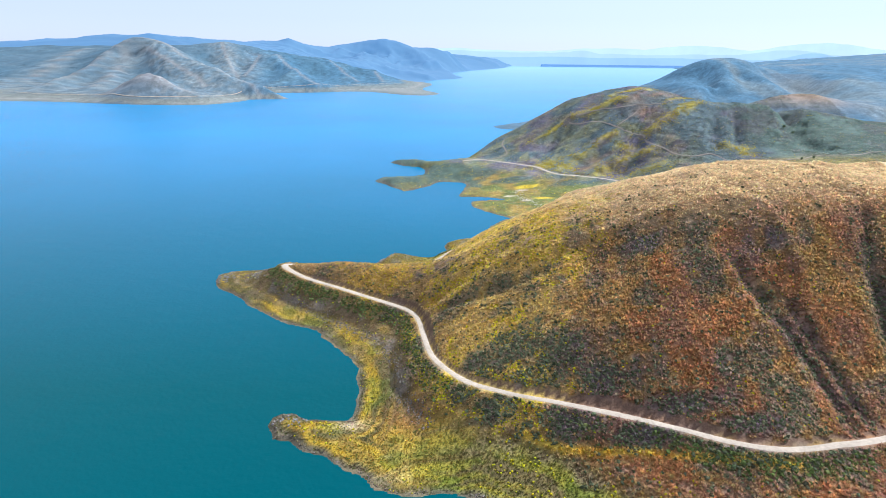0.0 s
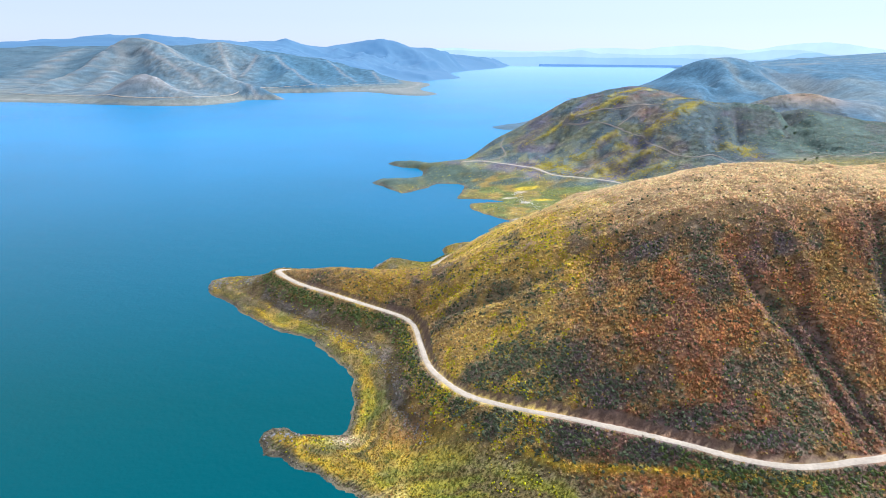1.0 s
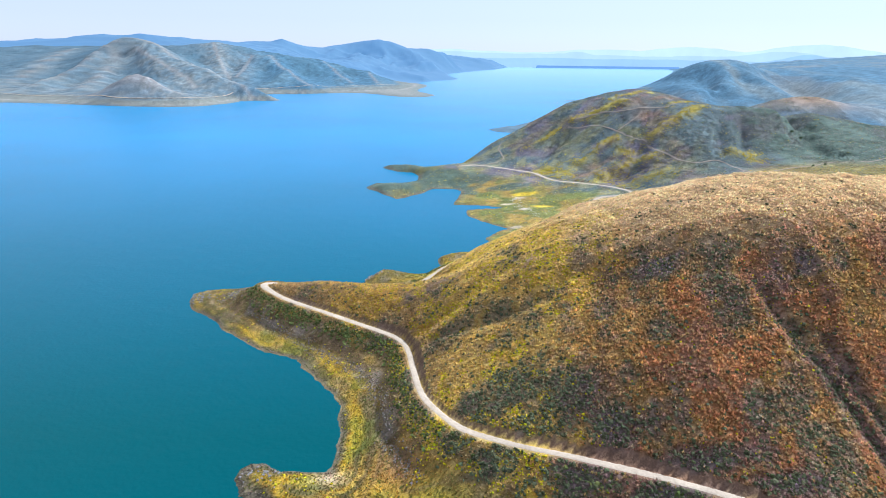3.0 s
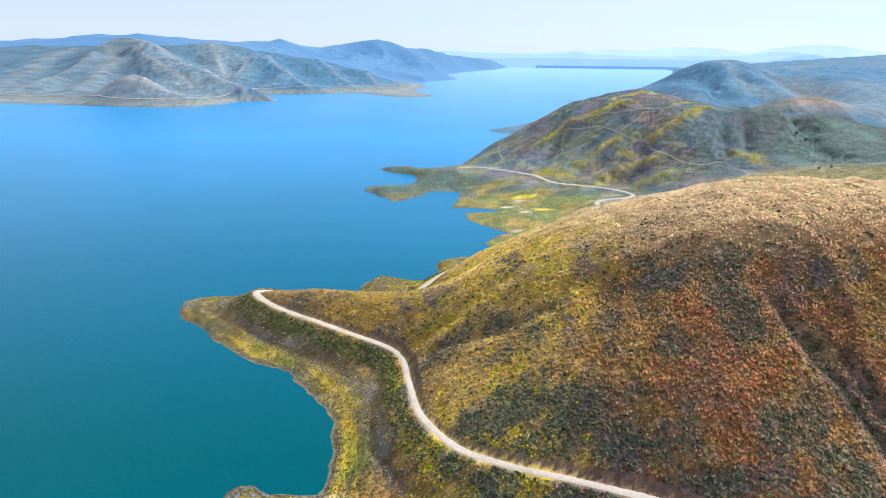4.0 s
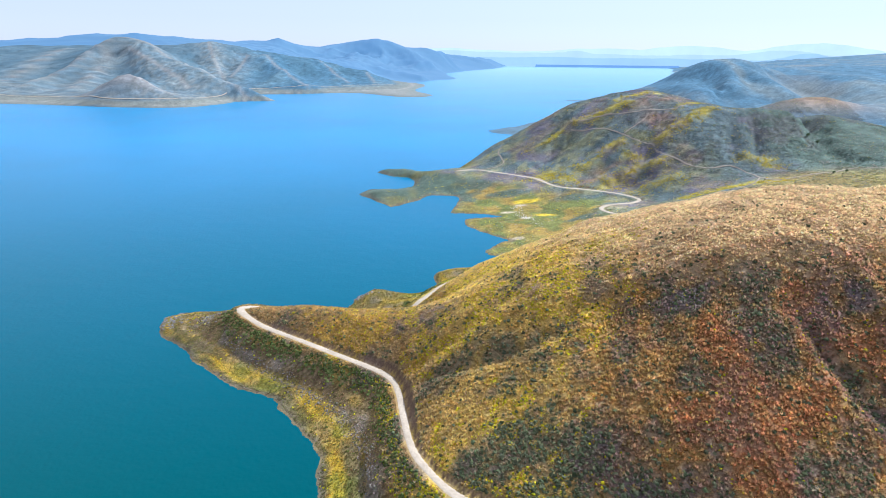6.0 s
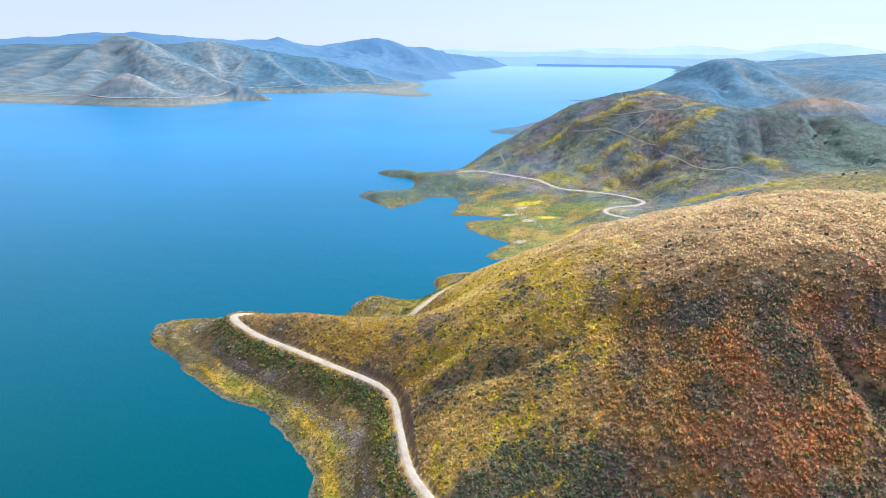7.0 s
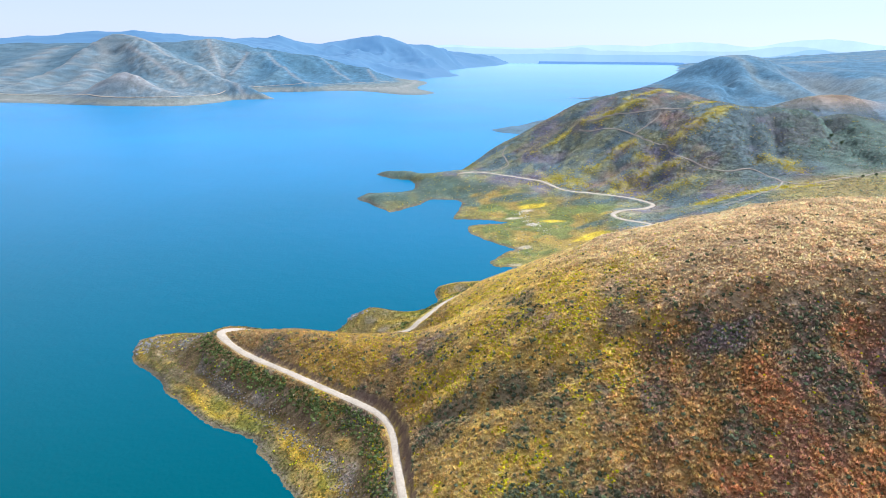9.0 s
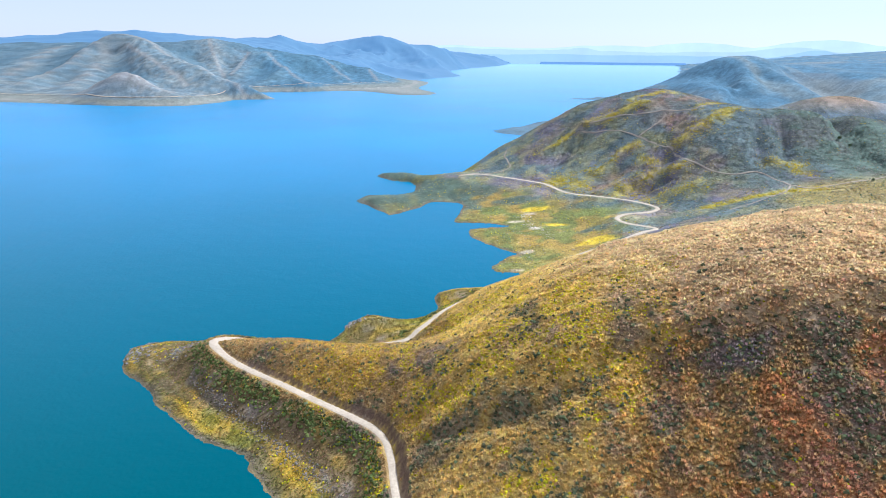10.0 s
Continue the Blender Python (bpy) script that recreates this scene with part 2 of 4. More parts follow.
WEST = Relief([
    ([(a[0], a[1], 0.0) for a in SHORE_WEST], 1),
    # the draws between the spurs
    ([(-1022, 1830, 84), (-934, 1650, 36), (-882, 1530, 18)], 1),
    ([(-1042, 1760, 70), (-1037, 1640, 33), (-1022, 1500, 14)], 1),
    ([(-1187, 1850, 54), (-1158, 1700, 27), (-1167, 1620, 16)], 1),
    ([(-911, 2150, 78), (-716, 1830, 38), (-610, 1640, 22)], 1),
    ([(-786, 2130, 56), (-686, 1800, 24)], 1),
    ([(-664, 2080, 50), (-602, 1790, 20)], 1),
    ([(-537, 2120, 38), (-405, 1880, 14)], 1),
    ([(-422, 2350, 40), (-294, 1980, 12)], 1),
    ([(-323, 2600, 28), (-211, 2250, 12)], 1),
    ([(-634, 2800, 88), (-539, 2850, 84)], 1),
    ([(-830, 1500, 30), (-720, 1500, 26), (-690, 1470, 22)], 1),
    # ranges behind
    ([(-2400, 2620, 140), (-1957, 2620, 150), (-1832, 2620, 158), (-1708, 2620, 162), (-1607, 2620, 176), (-1545, 2620, 182), (-1485, 2620, 173), (-1362, 2620, 183), (-1218, 2620, 169), (-1073, 2560, 149)], 1),
    ([(-2300, 2250, 80), (-1700, 2280, 100), (-1300, 2300, 108), (-1120, 2250, 112)], 2),
    ([(-970, 2600, 146), (-942, 2800, 153), (-868, 2900, 165), (-827, 2900, 176), (-762, 2900, 151)], 1),
    ([(-844, 3200, 148), (-737, 3250, 138), (-616, 3250, 145), (-501, 3300, 175), (-415, 3300, 187), (-316, 3280, 168), (-250, 3280, 140), (-133, 3250, 104), (-10, 3050, 30)], 1),
    ([(-415, 3300, 187), (-380, 3100, 110), (-330, 2950, 70)], 1),
    ([(-501, 3300, 175), (-480, 3100, 100)], 1),
    ([(-330, 3280, 168), (-255, 3100, 84), (-200, 2950, 44)], 1),
    ([(-400, 3800, 140), (-154, 3750, 140), (-15, 3800, 115), (167, 3900, 60)], 2),
    ([(-300, 4500, 100), (200, 4500, 80), (330, 4540, 40)], 2),
    ([(-200, 5100, 100), (350, 5100, 60)], 4),
    ([(-6000, 4800, 60), (-4500, 4900, 60), (-2500, 4900, 60), (-900, 4900, 70)], 8),
    ([(-3200, 1700, 50), (-3300, 2600, 80), (-3300, 3500, 60)], 6),
    ([(-2300, 3300, 70), (-1500, 3300, 80), (-1000, 3500, 80)], 5),
] + [(l, 0.55) for l in WEST_SPURS], 62, True)

shore_east = np.vstack([smooth_line(SHORE_HEADLAND, 4), smooth_line(SHORE_BACK, 4), smooth_line(SHORE_FAR, 12)])
shore_west = smooth_line(SHORE_WEST, 40)
road_line = smooth_line(ROAD, 3)
back_line = smooth_line(ROAD_BACK, 5)
east_poly = np.vstack([shore_east, [(1950, 5600), (6000, 5600), (6000, -300), (420, -300)]])
west_poly = np.vstack([shore_west, [(500, 5600), (-6000, 5600), (-6000, 1250)]])


def shore_wobble(x, y):
    """The jagged line of the water's edge."""
    s = np.clip(y / 300, 1, 12)
    return (fbm(x / s, y / s, 9, 4, 5) - 0.5) * 5.0 * s, (fbm(x / s, y / s, 9, 4, 55) - 0.5) * 5.0 * s


def relief(x, y):
    """Height of the land, and masks that its plant cover follows."""
    jx, jy = shore_wobble(x, y)
    sx, sy = x + jx, y + jy
    east = inside(sx, sy, east_poly)
    west = inside(sx, sy, west_poly)
    z = np.full(x.shape, -9.0)
    d_shore = np.full(x.shape, 400.0)
    near_e = np.ones(x.shape, bool)
    d, _ = line_distance(sx[near_e], sy[near_e], shore_east[::2])
    d_shore[near_e] = d
    dw, _ = line_distance(sx, sy, shore_west)
    d_west = dw
    zt = np.zeros(x.shape)
    zt[east] = EAST.at(x[east], y[east])
    zt[west] = WEST.at(x[west], y[west])
    dd = np.where(west, d_west, d_shore)
    # gullies and ribs, growing with the height of the land
    far = sstep(420, 620, y)
    rough_n = (ridged(x + 14 * fbm(x, y, 40, 2, 3), y, 52, 4, 11) - 0.5) * 5.0 * sstep(18, 60, zt) * (1 - far)
    rough_m = (ridged(x + 30 * fbm(x, y, 90, 2, 3), y * 0.7, 85, 4, 21) - 0.52) * 5.0 * sstep(14, 60, zt) * far * (1 - sstep(900, 1300, y))
    wx, wy = x + 160 * (fbm(x, y, 300, 3, 61) - 0.5), y + 160 * (fbm(x, y, 300, 3, 62) - 0.5)
    rough_f = ((ridged(wx, wy * 0.4, 120, 4, 31) - 0.5) * np.where(west, 9.0, 8.0) * sstep(12, 45, zt) * (1 - 0.7 * sstep(80, 110, zt)) + (fbm(x, y, 60, 4, 33) - 0.5) * 5.0 * sstep(12, 60, zt) + west * (ridged(wx + 0.3 * wy, wy * 0.5, 62, 3, 37) - 0.5) * 9.0 * sstep(14, 50, zt) * (1 - 0.6 * sstep(110, 150, zt))) * sstep(900, 1300, y)
    rough_f = rough_f + np.where(west, (ridged(wx * 0.8, wy * 0.3, 120, 4, 35) - 0.5) * 40.0 * sstep(2350, 2700, y) * (1 - sstep(3150, 3600, y)) * sstep(15, 70, zt) * (1 - 0.75 * sstep(105, 150, zt)), 0)
    small = (fbm(x, y, 16, 4, 41) - 0.5) * 1.6 * (1 - far) + (fbm(x, y, 45, 4, 42) - 0.5) * 3.0 * far
    zt = zt + np.where(west | (y > 900), rough_f, rough_n + rough_m)
    zt = zt + small * sstep(2, 10, dd)
    # stock terraces along the middle hill's contours
    zt = zt + 0.22 * np.sin(zt * 1.45 + 5 * fbm(x, y, 60, 3, 47)) * sstep(470, 520, y) * (1 - sstep(720, 780, y)) * sstep(20, 30, zt) * (~west)
    floor_z = np.minimum(0.10 * dd, 2.5 + 0.01 * dd) + 0.02
    zt = np.maximum(zt, floor_z)
    # beach profile near the water
    zt = np.minimum(zt, 0.05 + 0.35 * sstep(0.1, 0.9, dd) * (y < 900) + dd * np.where(y > 900, 0.9, 0.35) + np.where(y > 900, 0, 0.035 * dd * dd) + 0.4 * fbm(x, y, 6, 2, 8) * sstep(0, 2, dd))
    z = np.where(east | west, zt, -np.minimum(np.minimum(d_shore, d_west) * 0.35, 9.0) - 0.03)
    return z, east, west, dd


GULLIES = [  # line, depth, half width
    ([(104, 216, 0), (109, 204, 0.7), (113, 192, 1), (120, 179, 1), (124, 168, 1), (127, 156, 0.9), (127, 150, 0.8)], 2.6, 2.6),
    ([(116, 198, 0), (122, 187, 0.7), (127, 177, 1), (130, 169, 1), (132, 161, 1), (134, 153, 0.8)], 2.2, 2.4),
    ([(166, 228, 0), (163, 217, 0.7), (159, 205, 1), (157, 197, 1), (156, 186, 1), (157, 165, 1), (160, 158, 1)], 3.4, 3.6),
    ([(66, 244, 0), (52, 236, 0.6), (39, 225, 1), (24, 222, 1), (8, 224, 1), (-6, 227, 0.8)], 1.9, 2.6),
    ([(-12, 236, 1), (2, 239, 1), (16, 243, 0.9), (30, 250, 0.6), (44, 262, 0)], 2.4, 5.0),
    ([(150, 536, 1), (172, 556, 1), (192, 590, 0.8), (205, 628, 0)], 6.0, 12.0),
    ([(242, 526, 0.7), (249, 550, 1), (256, 575, 0.4), (258, 590, 0)], 4.0, 5.0),
    ([(263, 530, 0.7), (271, 556, 1), (278, 577, 0.3), (280, 590, 0)], 4.5, 5.0),
    ([(150, 640, 0), (130, 636, 0.7), (112, 628, 1), (95, 611, 0.8)], 5.0, 8.0),
    ([(160, 575, 0), (140, 570, 0.8), (122, 562, 1), (112, 552, 0.6)], 3.5, 6.0),
    ([(190, 540, 0), (170, 545, 0.8), (150, 540, 0.8)], 3.0, 5.0),
    ([(330, 520, 1), (325, 560, 1), (345, 600, 1), (340, 660, 0.5)], 9.0, 16.0),
]


def land(x, y):
    """Height of the finished land with the road benches cut in; and masks."""
    z, east, west, dd = relief(x, y)
    for pts, depth, wide in GULLIES:
        g = smooth_line(pts, 5)
        m = (x > g[:, 0].min() - 40) & (x < g[:, 0].max() + 40) & (y > g[:, 1].min() - 40) & (y < g[:, 1].max() + 40)
        d, share = line_distance(x[m], y[m], g)
        n = (fbm(x[m], y[m], 7, 2, 71) - 0.5) * wide
        z[m] -= share * depth * np.exp(-((d + n) / wide) ** 2) * sstep(13, 22, z[m])
    # rounded spurs under the flower drifts
    m = (y > 430) & (y < 720) & (x > 60) & (x < 330)
    for pts, wide in FLOWER_BANDS[:6]:
        d, _ = line_distance(x[m], y[m], np.array(pts, float))
        z[m] += 2.5 * np.exp(-(d / (wide * 1.1)) ** 2) * sstep(15, 24, z[m])
    bank = np.zeros(x.shape)
    d_road = np.full(x.shape, 99.0)
    below = np.zeros(x.shape)
    for line, half, m in ((road_line, 1.9, (y < 350) & (y > 90) & (x > -140) & (x < 340)), (back_line, 2.6, (y > 320) & (y < 660) & (x < 220))):
        d, zr = line_distance(x[m], y[m], line)
        half = half + 1.5 * np.exp(-((x[m] + 93) ** 2 + (y[m] - 299) ** 2) / 70)
        zl = z[m]
        n = (fbm(x[m], y[m], 5, 3, 77) - 0.5) * 1.2
        up = zl > zr
        # a steep earth cut above the bench, a gentler fill below it
        cut = zr + np.maximum(0, d - half) * 1.6 + n * sstep(half, half + 2, d)
        fill = zr - np.maximum(0, d - half - 0.6) * 0.75
        zn = np.where(up, np.minimum(zl, np.maximum(cut, zr)), np.maximum(zl, fill))
        zn = np.where(d < half, zr, zn)
        ok = d < 14
        bank[m] = np.maximum(bank[m], np.where(up & ok & (zl > cut - 0.5) & (d > half), 1.0 - sstep(3.6, 5.6, d + n), 0))
        below[m] = np.where(~up & ok, 1 - sstep(2, 12, d), 0)
        d_road[m] = np.minimum(d_road[m], d)
        z[m] = np.where(ok & (zl > 0), zn, zl)
    return z, east, west, dd, d_road, bank, below


def mix(a, b, t):
    t = np.asarray(t)[:, None]
    return a * (1 - t) + np.asarray(b)[None] * t if np.ndim(b) == 1 else a * (1 - t) + b * t


GOLD, PALE, RUSSET = (0.39, 0.278, 0.084), (0.415, 0.305, 0.168), (0.25, 0.132, 0.056)
SCRUB, FLOWER, EARTH = (0.092, 0.082, 0.084), (0.46, 0.31, 0.02), (0.115, 0.07, 0.045)
LUSH, STONE = (0.14, 0.175, 0.022), (0.27, 0.235, 0.20)
# middle hill tones, tinted bluer to stand in for haze
DUSK, SAGE = (0.108, 0.100, 0.128), (0.082, 0.112, 0.118)


# dense dark scrub: centre and half widths
SCRUB_PATCHES = [(24, 186, 13, 11), (40, 178, 13, 10), (52, 167, 11, 6), (14, 178, 8, 6), (76, 158, 18, 4), (96, 150, 16, 4), (2, 171, 8, 5), (14, 162, 14, 6), (36, 154, 18, 6), (64, 149, 18, 5), (90, 140, 14, 5), (30, 171, 16, 5), (8, 184, 5, 6)]
# dark mauve stubble: centre and half widths
STUBBLE = [(24, 251, 11, 7), (40, 243, 14, 8), (52, 235, 9, 6), (61, 242, 8, 5), (-6, 262, 14, 6), (121, 209, 15, 8), (84, 224, 12, 7)]
FLOWER_BANDS = [
    ([(184, 648), (163, 649), (145, 651), (135, 653)], 6), ([(166, 595), (155, 596), (143, 588), (133, 583), (126, 585)], 5), ([(95, 590), (102, 577), (112, 566)], 9),
    ([(189, 551), (175, 561), (160, 557), (144, 549)], 7), ([(194, 524), (177, 526), (164, 531)], 7), ([(250, 600), (233, 593), (217, 587), (204, 581), (195, 580)], 7),
    ([(133, 659), (119, 653), (108, 649), (94, 647), (81, 646)], 2.5), ([(252, 526), (264, 520), (262, 506)], 6), ([(176, 668), (197, 668), (217, 678), (223, 664)], 4), ([(223, 617), (242, 626)], 4),
    ([(246, 462), (229, 470), (209, 476), (186, 482)], 6), ([(168, 578), (182, 571)], 5)]
# cove meadow: dark reeds, flower patches, pale washed ground: centre and half widths
REEDS = [(-62, 568, 34, 26), (-22, 602, 44, 38), (-45, 668, 46, 26), (10, 560, 22, 20), (118, 533, 24, 7), (60, 556, 26, 9), (30, 590, 26, 16), (105, 478, 12, 6), (28, 432, 9, 5)]
BLOOMS = [(126, 498, 8, 8), (92, 548, 10, 5), (100, 452, 14, 9), (70, 536, 12, 4), (26, 428, 10, 4), (148, 498, 9, 4), (84, 500, 10, 4)]
WASH = [(53, 444, 6, 3), (52, 512, 7, 2.5), (66, 528, 5, 2), (44, 412, 6, 2.5), (66, 492, 5, 4)]
# reddish bare earth on the middle hill: centre and half widths
RED_EARTH = [(212, 645, 30, 20), (200, 612, 12, 9), (128, 560, 18, 7), (150, 572, 16, 5), (262, 640, 20, 10)]


def zones(x, y, z, dd, d_road, below):
    """Shares of each plant cover on the land, 0 to 1."""
    big, mid_n, fine = fbm(x, y, 45, 3, 101), fbm(x, y, 14, 4, 102), fbm(x, y, 4, 3, 103)
    near = 1 - sstep(395, 430, y + (big - 0.5) * 30)
    crest = sstep(52, 68, z + (mid_n - 0.5) * 18 + (y - 245) * 0.25) * sstep(205, 240, y)
    gold = (1 - sstep(50, 76, x + (mid_n - 0.5) * 44 - (y - 235) * 0.45))
    russet = np.clip(1 - crest - gold, 0, 1)
    low = 1 - sstep(7.0, 11.5, z + (mid_n - 0.5) * 5)
    strand = low * (1 - sstep(26, 44, dd + (mid_n - 0.5) * 14 + 18 * sstep(20, 60, x))) * near
    scrub = 0.72 * sstep(0.52, 0.68, mid_n * 0.55 + fine * 0.30 + big * 0.15 + 0.10 * below + 0.07 * sstep(45, 20, z) * russet)
    for cx, cy, rx, ry in SCRUB_PATCHES:
        q = ((x - cx + (mid_n - 0.5) * 9) / rx) ** 2 + ((y - cy + (big - 0.5) * 7) / ry) ** 2
        scrub = np.maximum(scrub, np.exp(-q ** 2) * (0.7 + 0.3 * sstep(0.25, 0.5, fine)))
    for pts, depth, wide in GULLIES[:3]:
        m = (x > 85) & (x < 185) & (y > 140) & (y < 235)
        d, share = line_distance(x[m], y[m], np.array(pts, float))
        scrub[m] = np.maximum(scrub[m], 0.85 * share * np.exp(-((d + (fine[m] - 0.5) * 4) / (1.5 * wide)) ** 2))
    flower = sstep(0.49, 0.62, 0.55 * fbm(x, y, 22, 4, 104) + 0.45 * fbm(x, y, 3.5, 2, 105) + 0.16 * np.exp(-(((x - 42) / 13) ** 2 + ((y - 240) / 8) ** 2)) + 0.10 * np.exp(-(((x + 4) / 9) ** 2 + ((y - 240) / 9) ** 2)))
    return near, crest, gold, russet, strand, scrub, flower, big, mid_n, fine


def cover(x, y, z, west, dd, d_road, bank, below):
    near, crest, gold, russet, strand, scrub, flower, big, mid_n, fine = zones(x, y, z, dd, d_road, below)
    col = np.repeat(np.array([RUSSET]), len(x), 0)
    col = mix(col, (0.272, 0.178, 0.060), sstep(0.42, 0.58, mid_n) * 0.8)
    col = mix(col, (0.165, 0.108, 0.085), sstep(0.52, 0.64, fbm(x, y, 10, 4, 131)) * 0.45)
    col = mix(col, GOLD, gold)
    col = mix(col, (0.245, 0.165, 0.075), gold * sstep(12, -14, x) * 0.85)
    col = mix(col, PALE, crest)
    for cx, cy, rx, ry in STUBBLE:
        q = ((x - cx + (mid_n - 0.5) * 8) / rx) ** 2 + ((y - cy + (big - 0.5) * 6) / ry) ** 2
        col = mix(col, (0.14, 0.108, 0.108), np.exp(-q ** 2) * (0.22 + 0.45 * sstep(0.4, 0.55, fine)))
    col = mix(col, SCRUB, scrub * 0.82 * (1 - 0.6 * crest))
    col = mix(col, FLOWER, flower * 0.35 * sstep(0.1, 0.6, gold) * (1 - crest))
    # strand: drowned terraces that follow the water's old levels
    lev = z * np.where(y < 168, 0.6, 1.0) + (mid_n - 0.5) * 1.5 + (fine - 0.5) * 0.5
    along = (x - y) * 0.035
    band = 0.6 * vnoise(dd / 3.6 + 0.5 * mid_n, along * 0.5, 7) + 0.4 * vnoise(dd / 1.9 + 0.4 * mid_n, along, 17)
    s_col = np.repeat(np.array([(0.25, 0.16, 0.028)]), len(x), 0)
    s_col = mix(s_col, (0.42, 0.28, 0.02), sstep(0.50, 0.58, band) * 0.95)
    s_col = mix(s_col, (0.10, 0.088, 0.034), sstep(0.44, 0.34, band) * 0.85)
    rim = np.sin(2 * math.pi * (dd + 3.0 * (mid_n - 0.5)) / 3.4)
    s_col = mix(s_col, (0.46, 0.34, 0.07), sstep(0.70, 0.95, rim) * 0.5 * sstep(0.35, 0.5, fbm(x, y, 22, 3, 108)))
    s_col = mix(s_col, (0.11, 0.095, 0.04), sstep(0.75, 0.95, -rim) * 0.45)
    s_col = mix(s_col, (0.16, 0.118, 0.05), sstep(1.2, 1.9, lev) * (0.25 + 0.4 * (band < 0.5)))
    s_col = mix(s_col, LUSH, np.clip(sstep(0.56, 0.70, mid_n + 0.3 * (band - 0.5)) * 0.45 + sstep(168, 150, y) * sstep(-25, 0, x) * sstep(0.35, 0.5, band) * 0.6, 0, 0.85))
    s_col = mix(s_col, (0.30, 0.15, 0.05), np.exp(-(((x + 14) / 9) ** 2 + ((y - 172) / 9) ** 2)) * 0.8)
    s_col = mix(s_col, (0.36, 0.27, 0.17), np.exp(-((lev - 2.9) / 0.22) ** 2) * 0.4 * sstep(165, 180, y))
    s_col = mix(s_col, (0.16, 0.108, 0.062), sstep(3.0, 3.9, lev) * (0.35 + 0.45 * sstep(0.4, 0.6, mid_n)))
    s_col = mix(s_col, STONE, sstep(0.56, 0.66, fbm(x, y, 7, 4, 107)) * (0.12 + 0.3 * sstep(3.0, 4.0, lev)) * (y > 180))
    s_col = mix(s_col, (0.46, 0.37, 0.25), np.exp(-(((x + 36) / 5.0) ** 2 + ((y - 170) / 3.2) ** 2)) * 0.9 + sstep(0.62, 0.7, fbm(x * 0.5, y, 8, 3, 109)) * 0.18 * sstep(158, 150, y) * sstep(25, 5, x))
    s_col = mix(s_col, (0.30, 0.26, 0.03), np.exp(-(((x + 12) / 34) ** 2 + ((y - 330) / 16) ** 2)) * (0.3 + 0.5 * sstep(0.4, 0.55, mid_n)))
    s_col = mix(s_col, (0.34, 0.25, 0.04), np.exp(-(((x - 16) / 26) ** 2 + ((y - 378) / 12) ** 2)) * 0.6)
    col = mix(col, s_col * (0.90 - 0.10 * sstep(215, 180, y))[:, None], strand)
    col = mix(col, (0.10, 0.085, 0.06), (1 - sstep(1.6, 4.4, dd + fine)) * 0.85 * near)
    ld, _ = line_distance(x, y, np.array([(24, 156), (37, 149.5), (63, 145), (86, 139.5), (104, 137)], float))
    col = mix(col, (0.42, 0.29, 0.03), np.exp(-(ld / 1.3) ** 2) * sstep(0.25, 0.6, fine + 0.2) * 0.9)
    # delta meadow and middle hill
    m_col = np.repeat(np.array([DUSK]), len(x), 0)
    m_col = mix(m_col, SAGE, sstep(0.40, 0.58, fbm(x, y, 26, 4, 111) + 0.10 * sstep(250, 300, x)))
    drift = np.zeros(len(x))
    for pts, wide in FLOWER_BANDS:
        wide *= 1.35
        mm = (~west) & (y > 400) & (y < 760) & (x > 60) & (x < 340)
        d, _ = line_distance(x[mm], y[mm], np.array(pts, float))
        drift[mm] = np.maximum(drift[mm], 1 - sstep(-0.3, 1.35, (d + (fbm(x[mm], y[mm], 14, 4, 113) - 0.5) * 12) / wide))
    m_col = mix(m_col, (0.40, 0.32, 0.045), np.clip(drift, (0.05 + 0.30 * sstep(245, 205, x) * sstep(0.42, 0.55, fbm(x, y, 16, 4, 119))) * sstep(95, 60, z), 1) * (0.38 + 0.4 * sstep(0.40, 0.60, fbm(x, y, 6, 3, 117))))
    for cx, cy, rx, ry in RED_EARTH:
        m_col = mix(m_col, (0.27, 0.15, 0.085), np.exp(-(((x - cx) / rx) ** 2 + ((y - cy) / ry) ** 2)) * (0.4 + 0.6 * sstep(0.4, 0.6, mid_n)) * 0.6 * (1 - drift))
    meadow = (1 - sstep(8, 14, z + (mid_n - 0.5) * 6)) 
    g_col = mix(np.repeat(np.array([(0.20, 0.165, 0.045)]), len(x), 0), (0.30, 0.19, 0.05), sstep(0.48, 0.62, fbm(x, y, 20, 5, 115)) * 0.6)
    g_col = mix(g_col, (0.11, 0.135, 0.04), sstep(0.46, 0.58, fbm(x, y, 18, 4, 116)) * 0.8)
    g_col = mix(g_col * 0.85, (0.095, 0.10, 0.052), sstep(34, -10, x) * sstep(500, 530, y) * 0.8)
    wob = 0.9 * (fbm(x, y, 8, 3, 118) - 0.5)
    for patches, paint, most in ((REEDS, (0.060, 0.088, 0.070), 0.85), (BLOOMS, (0.44, 0.31, 0.02), 0.8), (WASH, (0.40, 0.33, 0.24), 0.7)):
        for cx, cy, rx, ry in patches:
            q = np.hypot((x - cx) / rx, (y - cy) / ry) + wob
            g_col = mix(g_col, paint, most * (1 - sstep(0.6, 1.15, q)))
    m_col = mix(m_col, mix(g_col, FLOWER, drift * (0.1 + 0.2 * sstep(0.4, 0.6, fine))), meadow)
    m_col = mix(m_col, (0.10, 0.15, 0.085), sstep(258, 300, x + 30 * (mid_n - 0.5)) * sstep(30, 45, z) * 0.4)
    m_col = mix(m_col, (0.30, 0.225, 0.05), sstep(36, 42, z) * sstep(62, 54, z) * sstep(500, 460, y) * 0.7)
    m_col = m_col * (1 - 0.2 * sstep(235, 270, x))[:, None]
    col = mix(col, m_col, (1 - near))
